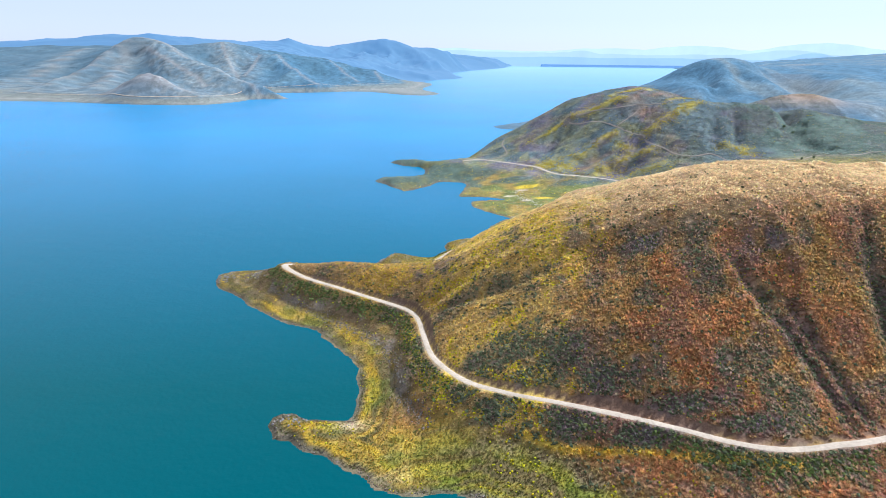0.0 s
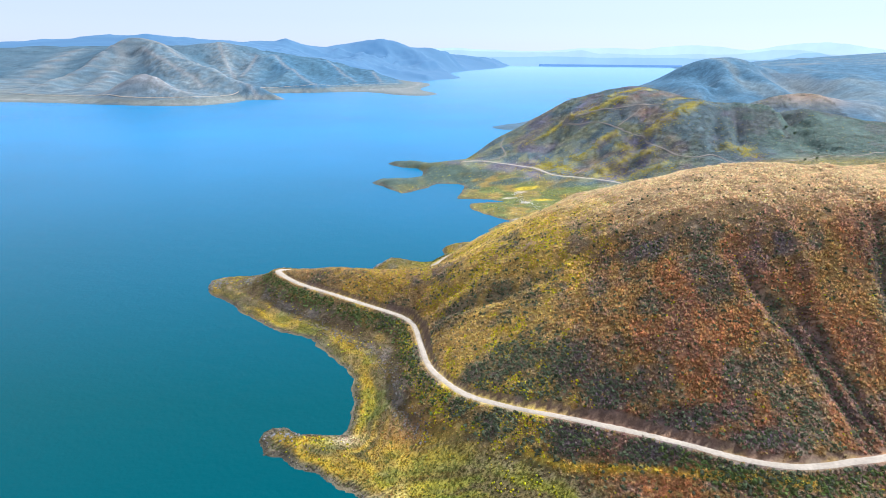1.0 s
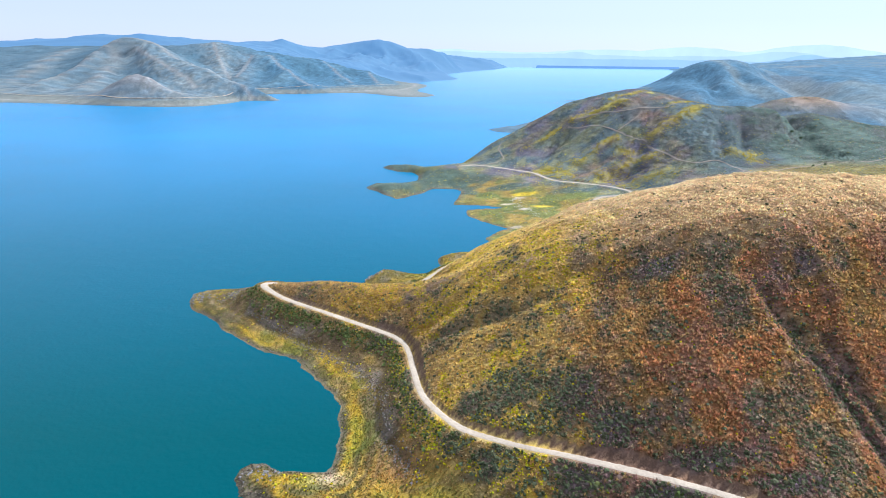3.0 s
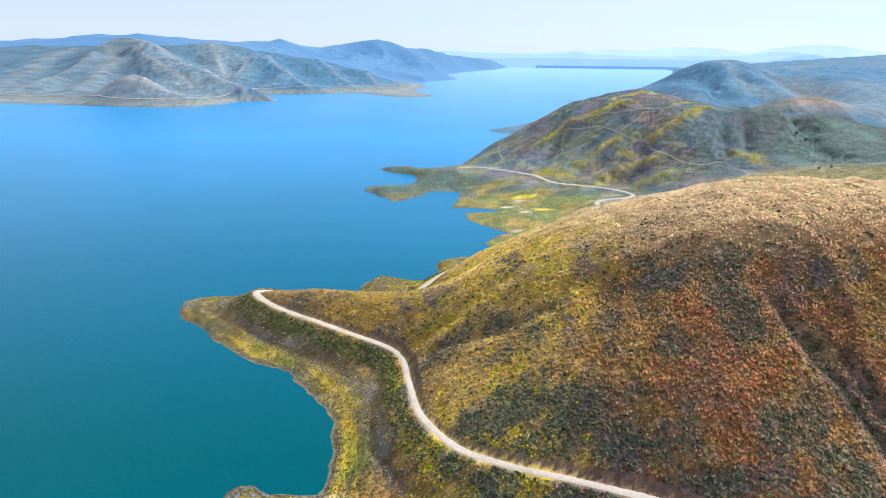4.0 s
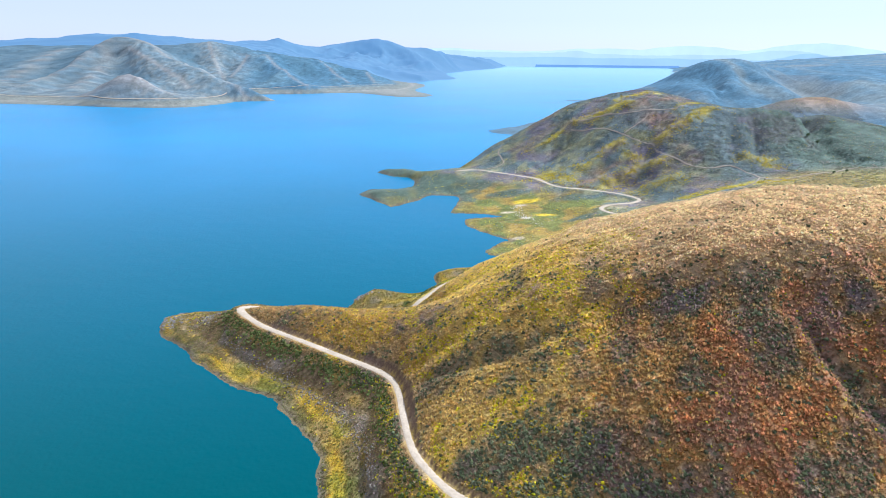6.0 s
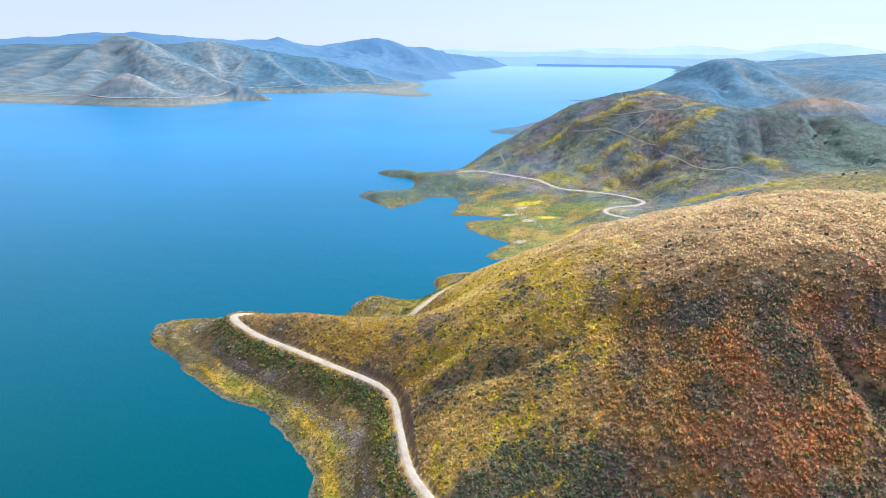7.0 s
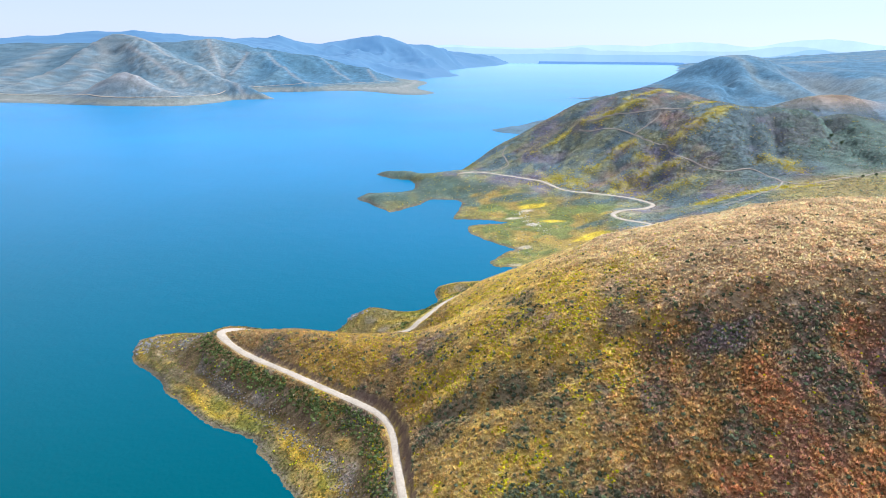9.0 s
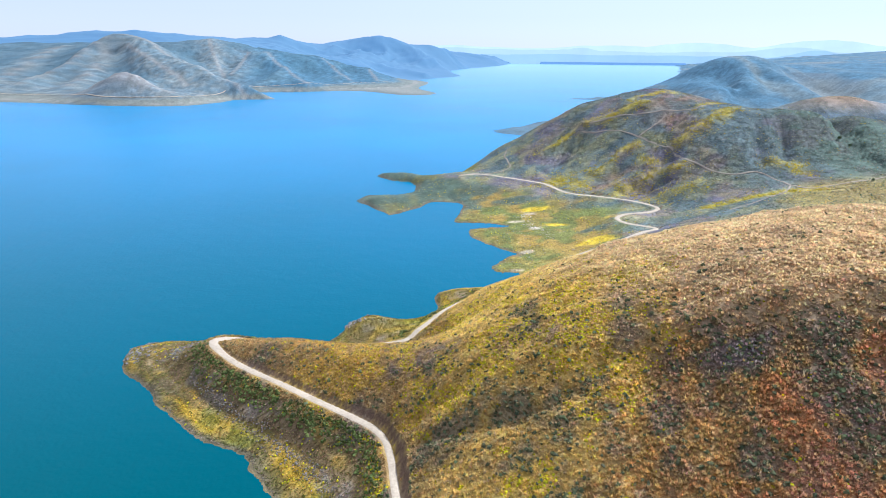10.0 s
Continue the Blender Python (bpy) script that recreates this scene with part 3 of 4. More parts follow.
    col = mix(col, (0.10, 0.085, 0.06), (1 - sstep(1.6, 4.5, dd + 3 * (fine - 0.5))) * 0.7 * (1 - near))
    # farther hills: scrub with distance haze mixed in as blue, ribs paled as if sunlit
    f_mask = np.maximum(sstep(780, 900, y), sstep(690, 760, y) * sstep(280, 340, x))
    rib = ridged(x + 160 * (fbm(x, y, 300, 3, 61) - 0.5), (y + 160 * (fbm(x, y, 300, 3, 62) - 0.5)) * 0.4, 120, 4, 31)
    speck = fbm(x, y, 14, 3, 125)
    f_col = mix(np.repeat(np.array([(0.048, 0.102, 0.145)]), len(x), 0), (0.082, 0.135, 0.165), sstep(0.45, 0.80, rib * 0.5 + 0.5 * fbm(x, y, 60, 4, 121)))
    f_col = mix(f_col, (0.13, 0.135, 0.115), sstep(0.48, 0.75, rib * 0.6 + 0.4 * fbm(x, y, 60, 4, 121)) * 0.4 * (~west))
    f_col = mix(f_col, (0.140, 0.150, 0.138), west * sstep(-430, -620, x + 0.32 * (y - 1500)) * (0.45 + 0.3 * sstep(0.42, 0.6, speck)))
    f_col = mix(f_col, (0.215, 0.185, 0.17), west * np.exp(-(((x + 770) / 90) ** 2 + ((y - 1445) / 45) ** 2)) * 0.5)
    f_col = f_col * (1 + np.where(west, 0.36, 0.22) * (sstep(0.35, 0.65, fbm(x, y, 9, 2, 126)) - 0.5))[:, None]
    f_col = mix(f_col, (0.34, 0.22, 0.13), np.exp(-(((x - 495) / 45) ** 2 + ((y - 828) / 30) ** 2)) * 0.9)
    f_col = mix(f_col, (0.140, 0.145, 0.118), sstep(16, 9, z) * np.where(west, 0.8, 0.25) * (y < 3000))
    spur = np.full(len(x), 99.0)
    wm = west & (y < 2400)
    for l in WEST_SPURS:
        d, _ = line_distance(x[wm], y[wm], smooth_line(l, 30))
        spur[wm] = np.minimum(spur[wm], d)
    # shade of the draws between the spurs, painted in as a darker blue
    f_col = mix(f_col, (0.046, 0.092, 0.122), west * (y < 2420) * sstep(14, 80, spur) * sstep(20, 45, z) * 0.65)
    f_col = mix(f_col, (0.26, 0.24, 0.21), west * (y < 2400) * np.exp(-((z - 4 - 3 * (fine - 0.5)) / 1.1) ** 2) * 0.45)
    f_col = mix(f_col, (0.20, 0.185, 0.165), (1 - sstep(1, 12, spur + 8 * (fine - 0.5))) * 0.5)
    f_col = mix(f_col, (0.15, 0.14, 0.12), sstep(0.55, 0.7, fbm(x, y, 160, 4, 122)) * 0.3 * (~west))
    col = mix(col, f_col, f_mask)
    col = mix(col, EARTH, np.clip(bank * 1.2, 0, 1) * 0.9)
    return np.clip(col * (0.90 + 0.80 * fine)[:, None], 0.005, 0.9)


# ---------------------------------------------------------------- materials
def node_material(name):
    m = bpy.data.materials.new(name)
    m.use_nodes = True
    n = m.node_tree
    return m, n, n.nodes["Principled BSDF"]


def add_noise(n, scale, detail=6, rough=0.6):
    tex = n.nodes.new("ShaderNodeTexNoise")
    tex.inputs["Scale"].default_value, tex.inputs["Detail"].default_value, tex.inputs["Roughness"].default_value = scale, detail, rough
    geo = n.nodes.new("ShaderNodeNewGeometry")
    n.links.new(geo.outputs["Position"], tex.inputs["Vector"])
    return tex


def ramp(n, src, lo, hi, a, b):
    r = n.nodes.new("ShaderNodeMapRange")
    r.inputs["From Min"].default_value, r.inputs["From Max"].default_value = lo, hi
    r.inputs["To Min"].default_value, r.inputs["To Max"].default_value = a, b
    n.links.new(src, r.inputs["Value"])
    return r.outputs[0]


def scale_colour(n, colour, factor):
    v = n.nodes.new("ShaderNodeVectorMath")
    v.operation = "SCALE"
    n.links.new(colour, v.inputs[0])
    n.links.new(factor, v.inputs["Scale"])
    return v.outputs[0]


def cover_material(name, fine_scale, coarse_scale, bump_dist, rough=0.95, contrast=0.45, patchy=0.25):
    """Natural cover: colour from the zones, broken up at two scales, with relief."""
    m, n, b = node_material(name)
    att = n.nodes.new("ShaderNodeAttribute")
    att.attribute_name = "cover"
    fine, coarse = add_noise(n, fine_scale, 5), add_noise(n, coarse_scale, 4)
    c = scale_colour(n, att.outputs["Color"], ramp(n, fine.outputs["Fac"], 0.3, 0.7, 1 - contrast, 1 + contrast))
    c = scale_colour(n, c, ramp(n, coarse.outputs["Fac"], 0.3, 0.7, 1 - patchy, 1 + patchy))
    n.links.new(c, b.inputs["Base Color"])
    b.inputs["Roughness"].default_value = rough
    b.inputs["Specular IOR Level"].default_value = 0.15
    if bump_dist:
        bump = n.nodes.new("ShaderNodeBump")
        bump.inputs["Strength"].default_value, bump.inputs["Distance"].default_value = 0.8, bump_dist
        n.links.new(fine.outputs["Fac"], bump.inputs["Height"])
        n.links.new(bump.outputs[0], b.inputs["Normal"])
    return m


MAT_GROUND = cover_material("hillside_cover", 1.6, 0.22, 0.4, 0.95, 0.3)
MAT_MIDDLE = cover_material("scrub_cover", 0.75, 0.06, 0.8, 0.95, 0.5)
MAT_FAR = cover_material("far_hill_cover", 0.28, 0.06, 0.9, 0.95, 0.22, 0.12)
MAT_ROCK_GRAIN = cover_material("loose_stone", 2.5, 0.3, 0.0, 0.9, 0.3)
MAT_PLANT = cover_material("plant_leaves", 3.0, 0.35, 0.0, 0.85, 0.2)


def let_light_through(m, share):
    n = m.node_tree
    b, out = n.nodes["Principled BSDF"], n.nodes["Material Output"]
    tr, mx = n.nodes.new("ShaderNodeBsdfTranslucent"), n.nodes.new("ShaderNodeMixShader")
    n.links.new(b.inputs["Base Color"].links[0].from_socket, tr.inputs["Color"])
    mx.inputs[0].default_value = share
    n.links.new(b.outputs[0], mx.inputs[1])
    n.links.new(tr.outputs[0], mx.inputs[2])
    n.links.new(mx.outputs[0], out.inputs["Surface"])


let_light_through(MAT_PLANT, 0.5)


def plain_material(name, colour, fine_scale, lo, hi, rough=0.9, bump_dist=0.0):
    m, n, b = node_material(name)
    rgb = n.nodes.new("ShaderNodeRGB")
    rgb.outputs[0].default_value = (*colour, 1)
    fine, coarse = add_noise(n, fine_scale, 6), add_noise(n, fine_scale * 0.12, 4)
    c = scale_colour(n, rgb.outputs[0], ramp(n, fine.outputs["Fac"], 0.3, 0.7, lo, hi))
    c = scale_colour(n, c, ramp(n, coarse.outputs["Fac"], 0.3, 0.7, 0.85, 1.12))
    n.links.new(c, b.inputs["Base Color"])
    b.inputs["Roughness"].default_value = rough
    b.inputs["Specular IOR Level"].default_value = 0.2
    if bump_dist:
        bump = n.nodes.new("ShaderNodeBump")
        bump.inputs["Strength"].default_value, bump.inputs["Distance"].default_value = 0.7, bump_dist
        n.links.new(fine.outputs["Fac"], bump.inputs["Height"])
        n.links.new(bump.outputs[0], b.inputs["Normal"])
    return m


MAT_ROAD = plain_material("pale_dirt", (0.43, 0.355, 0.265), 1.2, 0.82, 1.12, 0.95, 0.08)
MAT_TRAIL = plain_material("trail_dirt", (0.33, 0.275, 0.215), 0.6, 0.8, 1.15, 0.95)
MAT_ROCK = plain_material("grey_rock", (0.22, 0.205, 0.195), 1.1, 0.6, 1.35, 0.9, 0.3)


def water_material():
    m, n, b = node_material("lake_water")
    big = add_noise(n, 0.004, 4, 0.5)
    cr = n.nodes.new("ShaderNodeValToRGB")
    cr.color_ramp.elements[0].position, cr.color_ramp.elements[0].color = 0.35, (0.001, 0.180, 0.375, 1)
    cr.color_ramp.elements[1].position, cr.color_ramp.elements[1].color = 0.65, (0.001, 0.205, 0.445, 1)
    n.links.new(big.outputs["Fac"], cr.inputs[0])
    # teal at low Y, turning blue farther out on the lake
    geo = n.nodes.new("ShaderNodeNewGeometry")
    sep = n.nodes.new("ShaderNodeSeparateXYZ")
    n.links.new(geo.outputs["Position"], sep.inputs[0])
    teal_to_blue = n.nodes.new("ShaderNodeMix")
    teal_to_blue.data_type = "RGBA"
    n.links.new(ramp(n, sep.outputs["Y"], 190, 880, 1, 0), teal_to_blue.inputs["Factor"])
    n.links.new(cr.outputs[0], teal_to_blue.inputs[6])
    teal_to_blue.inputs[7].default_value = (0.004, 0.066, 0.076, 1)
    # far lake's sky sheen and haze painted in as a paler colour towards the dam
    far_sheen = n.nodes.new("ShaderNodeMix")
    far_sheen.data_type = "RGBA"
    n.links.new(ramp(n, sep.outputs["Y"], 1100, 4600, 0, 1), far_sheen.inputs["Factor"])
    n.links.new(teal_to_blue.outputs[2], far_sheen.inputs[6])
    far_sheen.inputs[7].default_value = (0.24, 0.42, 0.56, 1)
    n.links.new(far_sheen.outputs[2], b.inputs["Base Color"])
    b.inputs["Roughness"].default_value = 0.24
    b.inputs["IOR"].default_value = 1.33
    b.inputs["Specular IOR Level"].default_value = 0.26
    b.inputs["Specular Tint"].default_value = (0.32, 0.88, 1.0, 1)
    w1, w2 = add_noise(n, 0.55, 4, 0.6), add_noise(n, 0.09, 3, 0.5)
    add = n.nodes.new("ShaderNodeMath")
    add.operation = "MULTIPLY_ADD"
    add.inputs[1].default_value = 2.5
    n.links.new(w2.outputs["Fac"], add.inputs[0])
    n.links.new(w1.outputs["Fac"], add.inputs[2])
    bump = n.nodes.new("ShaderNodeBump")
    bump.inputs["Strength"].default_value, bump.inputs["Distance"].default_value = 0.2, 0.5
    n.links.new(add.outputs[0], bump.inputs["Height"])
    n.links.new(bump.outputs[0], b.inputs["Normal"])
    return m


MAT_WATER = water_material()


# far land with the distance haze put in as its own glow
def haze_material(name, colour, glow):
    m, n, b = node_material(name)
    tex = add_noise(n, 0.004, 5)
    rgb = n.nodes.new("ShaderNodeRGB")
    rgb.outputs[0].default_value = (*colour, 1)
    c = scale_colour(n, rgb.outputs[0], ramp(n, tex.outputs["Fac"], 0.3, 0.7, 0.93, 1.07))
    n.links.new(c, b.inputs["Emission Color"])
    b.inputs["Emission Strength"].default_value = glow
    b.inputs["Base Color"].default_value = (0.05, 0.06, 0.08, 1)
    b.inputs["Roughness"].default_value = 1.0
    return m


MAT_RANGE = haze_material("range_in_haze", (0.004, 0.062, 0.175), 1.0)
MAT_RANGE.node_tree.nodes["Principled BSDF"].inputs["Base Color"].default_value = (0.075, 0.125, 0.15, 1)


# ---------------------------------------------------------------- meshes from arrays
def mesh_from(name, verts, faces, mat, colour=None, smooth=True):
    me = bpy.data.meshes.new(name)
    verts, faces = np.asarray(verts, np.float32), np.asarray(faces, np.int32)
    k = faces.shape[1]
    me.vertices.add(len(verts))
    me.vertices.foreach_set("co", verts.ravel())
    me.loops.add(faces.size)
    me.loops.foreach_set("vertex_index", faces.ravel())
    me.polygons.add(len(faces))
    me.polygons.foreach_set("loop_start", np.arange(0, faces.size, k, dtype=np.int32))
    me.polygons.foreach_set("use_smooth", np.full(len(faces), smooth))
    me.update(calc_edges=True)
    if colour is not None:
        layer = me.attributes.new("cover", "FLOAT_COLOR", "POINT")
        layer.data.foreach_set("color", np.hstack([colour, np.ones((len(colour), 1))]).astype(np.float32).ravel())
    me.materials.append(mat)
    me.validate()
    return me


# ---------------------------------------------------------------- the ground: one fan-shaped sheet, cut along its landforms
STEP = 1.15
ys = [-120.0]
while ys[-1] < 5170:
    y = ys[-1]
    ys.append(y + (10 if y < 90 else STEP * max(1.0, y / 300) * (1.0 if y < 1300 else 1.5)))
ys = np.array(ys)
us = np.concatenate([np.arange(-300, -160, 5.0), np.arange(-160, 175, STEP), np.arange(175, 235, 2.0), np.arange(235, 420, 4.0)])
UU, YY = np.meshgrid(us, ys)
XX = UU * np.maximum(1.0, YY / 300)
gx, gy = XX.ravel(), YY.ravel()
gz, g_east, g_west, g_dd, g_road, g_bank, g_below = land(gx, gy)
g_col = np.zeros((len(gx), 3))
dry = gz > -5
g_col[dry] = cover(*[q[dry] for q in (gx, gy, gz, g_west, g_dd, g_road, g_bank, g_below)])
nu, nv = len(us), len(ys)
idx = np.arange(nu * nv).reshape(nv, nu)
quads = np.stack([idx[:-1, :-1], idx[:-1, 1:], idx[1:, 1:], idx[1:, :-1]], 2).reshape(-1, 4)
qz = gz[quads].max(1)
qy = gy[quads].mean(1)
qw = g_west[quads].any(1)
keep = qz > -2.5
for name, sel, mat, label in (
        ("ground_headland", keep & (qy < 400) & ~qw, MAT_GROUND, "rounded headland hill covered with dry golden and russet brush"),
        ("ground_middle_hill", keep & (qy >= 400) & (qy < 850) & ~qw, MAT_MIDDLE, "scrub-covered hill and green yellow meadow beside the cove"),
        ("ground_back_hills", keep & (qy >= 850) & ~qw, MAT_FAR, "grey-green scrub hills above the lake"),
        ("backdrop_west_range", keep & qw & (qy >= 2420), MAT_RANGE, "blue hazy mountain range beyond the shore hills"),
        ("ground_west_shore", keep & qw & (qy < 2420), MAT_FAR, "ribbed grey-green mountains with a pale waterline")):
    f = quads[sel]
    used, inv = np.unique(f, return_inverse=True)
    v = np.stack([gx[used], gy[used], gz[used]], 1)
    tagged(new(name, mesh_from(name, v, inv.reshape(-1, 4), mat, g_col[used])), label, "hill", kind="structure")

# lake bed under the water, out to the horizon
bed = mesh_from("lake_bed", [(-7000, -900, -10), (7000, -900, -10), (7000, 5230, -10), (-7000, 5230, -10)], [(0, 1, 2, 3)], MAT_TRAIL)
tagged(new("ground_lake_bed", bed), "silty lake bed far under the water", "ground", kind="structure")
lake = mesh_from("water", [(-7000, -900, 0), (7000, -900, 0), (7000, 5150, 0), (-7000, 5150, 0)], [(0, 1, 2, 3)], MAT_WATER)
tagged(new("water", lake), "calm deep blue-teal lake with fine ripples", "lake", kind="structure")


# ---------------------------------------------------------------- roads and trails
def ribbon(name, line, half, mat, label, lift, drape, ragged=0.25):
    p = smooth_line(line, 1.6)
    t = np.gradient(p[:, :2], axis=0)
    t /= np.linalg.norm(t, axis=1)[:, None] + 1e-9
    nrm = np.stack([-t[:, 1], t[:, 0]], 1)
    cols = np.linspace(-1, 1, 7)
    edge = 1 + ragged * (fbm(np.arange(len(p)) * 1.0, np.zeros(len(p)), 6, 3, 9) - 0.5) * 2
    edge2 = 1 + ragged * (fbm(np.arange(len(p)) * 1.0, np.zeros(len(p)) + 50, 6, 3, 19) - 0.5) * 2
    # the road opens out at the headland's bend
    half = half * (1 + 0.9 * np.exp(-((p[:, 0] + 93) ** 2 + (p[:, 1] - 299) ** 2) / 60))
    verts = []
    for c in cols:
        w = half * c * (edge if c < 0 else edge2)
        q = p[:, :2] + nrm * w[:, None]
        z = (land(q[:, 0].copy(), q[:, 1].copy())[0] if drape else p[:, 2].copy()) + lift - (0.12 if abs(c) == 1 else 0) + 0.05 * (1 - c * c)
        verts.append(np.stack([q[:, 0], q[:, 1], z], 1))
    verts = np.stack(verts, 1)
    n, k = verts.shape[:2]
    ii = np.arange(n * k).reshape(n, k)
    faces = np.stack([ii[:-1, :-1], ii[1:, :-1], ii[1:, 1:], ii[:-1, 1:]], 2).reshape(-1, 4)[:, ::-1]
    return tagged(new(name, mesh_from(name, verts.reshape(-1, 3), faces, mat)), label, "road", kind="structure")


ribbon("road_shore", ROAD, 1.32, MAT_ROAD, "pale dirt service road winding round the headland", 0.10, False)
ribbon("road_cove", ROAD_BACK, 1.8, MAT_ROAD, "pale dirt road with a hairpin above the meadow", 0.14, False)


WEST_ROADS = [
    [(-1420, 1560, 0), (-1300, 1540, 0), (-1190, 1500, 0), (-1095, 1472, 0), (-1030, 1470, 0), (-950, 1452, 0), (-863, 1406, 0), (-807, 1380, 0), (-766, 1374, 0), (-727, 1374, 0), (-690, 1378, 0), (-646, 1394, 0), (-618, 1430, 0), (-600, 1480, 0), (-570, 1530, 0)],
    [(-600, 1779, 0), (-558, 1800, 0), (-511, 1818, 0), (-450, 1835, 0), (-398, 1910, 0), (-335, 1974, 0), (-270, 2037, 0), (-201, 2102, 0)],
]
for wr in WEST_ROADS:
    ribbon("road_west", wr, 1.2, MAT_ROAD, "thin pale road along the far shore", 0.8, True, 0.2)
for tr in TRAILS:
    ribbon("road_trail", tr, 0.6, MAT_TRAIL, "narrow dirt trail crossing the scrub hill", 0.3, True, 0.4)


# ---------------------------------------------------------------- dam and distant mountains
def dam():
    pts = smooth_line([(740, 5135), (1000, 5130), (1400, 5125), (1960, 5110)], 60)
    prof = [(-34, -3), (-4, 19), (4, 19), (30, -3)]
    v = np.array([[(p[0], p[1] + dy, z) for dy, z in prof] for p in pts])
    n, k = v.shape[:2]
    ii = np.arange(n * k).reshape(n, k)
    f = np.stack([ii[:-1, :-1], ii[1:, :-1], ii[1:, 1:], ii[:-1, 1:]], 2).reshape(-1, 4)
    return tagged(new("dam", mesh_from("dam", v.reshape(-1, 3), f, MAT_DAM, None, False)), "long low rockfill dam across the lake's far end", "dam")


# hazy blue of the dam comes from emission added to its surface
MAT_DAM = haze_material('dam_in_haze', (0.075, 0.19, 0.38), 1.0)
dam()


def mountain_range(y, x0, x1, base, high, scale, seed, mat, label, bumps):
    xs = np.arange(x0, x1, 14.0)
    top = base + high * fbm(xs, xs * 0 + seed * 10, scale, 5, seed)
    for bx, bz, bw in bumps:
        top = np.maximum(top, base + (bz - base) * np.exp(-((xs - bx) / bw) ** 2) + 10 * (fbm(xs, xs * 0, 90, 3, seed + 9) - 0.5))
    rows = [np.stack([xs, np.full(xs.shape, y - 8.0 * (1 - s)), -5 + (top + 5) * s + (0 if s in (0, 1) else 1) * 8 * (fbm(xs, xs * 0 + s * 40, 70, 3, seed + 3) - 0.5)], 1) for s in (0, 0.35, 0.7, 1)]
    v = np.stack(rows, 1)
    n, k = v.shape[:2]
    ii = np.arange(n * k).reshape(n, k)
    f = np.stack([ii[:-1, :-1], ii[1:, :-1], ii[1:, 1:], ii[:-1, 1:]], 2).reshape(-1, 4)
    tagged(new("backdrop_mountains", mesh_from("backdrop_mountains", v.reshape(-1, 3), f, mat)), label, "mountains", kind="structure")


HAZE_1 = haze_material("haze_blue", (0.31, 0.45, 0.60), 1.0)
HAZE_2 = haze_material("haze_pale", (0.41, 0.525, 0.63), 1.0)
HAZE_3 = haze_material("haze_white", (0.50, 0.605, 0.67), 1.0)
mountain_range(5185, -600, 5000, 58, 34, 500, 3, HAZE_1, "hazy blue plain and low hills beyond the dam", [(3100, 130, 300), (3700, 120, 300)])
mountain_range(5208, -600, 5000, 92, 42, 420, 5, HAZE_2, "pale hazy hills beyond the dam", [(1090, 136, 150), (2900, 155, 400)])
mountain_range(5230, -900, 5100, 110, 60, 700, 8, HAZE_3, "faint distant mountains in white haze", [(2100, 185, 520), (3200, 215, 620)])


# ---------------------------------------------------------------- plants and stones
rng = np.random.default_rng(7)


def dome_template(rings, sides):
    v, f = [], []
    for r in range(rings):
        a = r / rings * math.pi * 0.5
        for s in range(sides):
            b = (s + 0.5 * (r % 2)) / sides * 2 * math.pi
            v.append((math.cos(a) * math.cos(b), math.cos(a) * math.sin(b), math.sin(a)))
    v.append((0, 0, 1))
    for r in range(rings - 1):
        for s in range(sides):
            a, b = r * sides + s, r * sides + (s + 1) % sides
            f += [(a, b, b + sides), (a, b + sides, a + sides)]
    k = (rings - 1) * sides
    f += [(k + s, k + (s + 1) % sides, rings * sides) for s in range(sides)]
    return np.array(v, float), np.array(f)


def blade_template(blades, lean=0.75, w=0.42, tiers=1):
    """A tuft: broad pointed blades leaning outwards, the inner tiers steeper and taller."""
    v, f = [], []
    for tier in range(tiers):
        out = lean * (1 - 0.62 * tier / max(1, tiers - 1) if tiers > 1 else 1)
        top = 1.0 if tiers == 1 else 0.62 + 0.38 * tier / (tiers - 1)
        for i in range(blades):
            a = (i + 0.5 * tier) / blades * 2 * math.pi
            px, py = math.cos(a), math.sin(a)
            k = len(v)
            v += [(-py * w + 0.1 * px, px * w + 0.1 * py, 0), (py * w + 0.1 * px, -px * w + 0.1 * py, 0), (px * out, py * out, top)]
            f.append((k, k + 1, k + 2))
    return np.array(v, float), np.array(f)


def clump_mesh(name, template, x, y, z, radius, height, colour, jitter, mat, tip=1.25, smooth=False):
    """Many clumps in one mesh: each turned, stretched and roughened on its own."""
    tv, tf = template
    n, k = len(x), len(tv)
    a = rng.uniform(0, 2 * math.pi, n)
    ca, sa = np.cos(a)[:, None], np.sin(a)[:, None]
    j = 1 + jitter * rng.uniform(-1, 1, (n, k))
    sx, sy = radius * rng.uniform(0.75, 1.3, n), radius * rng.uniform(0.75, 1.3, n)
    lx, ly = tv[None, :, 0] * j * sx[:, None], tv[None, :, 1] * j * sy[:, None]
    lz = tv[None, :, 2] * height[:, None] * (1 + jitter * rng.uniform(-1, 1, (n, k))) - 0.12 * height[:, None]
    v = np.stack([x[:, None] + lx * ca - ly * sa, y[:, None] + lx * sa + ly * ca, z[:, None] + lz], 2).reshape(-1, 3)
    f = (tf[None] + (np.arange(n) * k)[:, None, None]).reshape(-1, 3)
    # sunlit tops and shaded feet put into each clump's colour
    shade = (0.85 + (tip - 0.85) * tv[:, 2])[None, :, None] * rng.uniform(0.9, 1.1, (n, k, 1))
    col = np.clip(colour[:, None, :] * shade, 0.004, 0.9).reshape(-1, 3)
    return mesh_from(name, v, f, mat, col, smooth)


DOME, LOW_DOME, TUFT, BUNCH = dome_template(3, 5), dome_template(2, 4), blade_template(5), blade_template(6, 0.95, 0.3, 2)


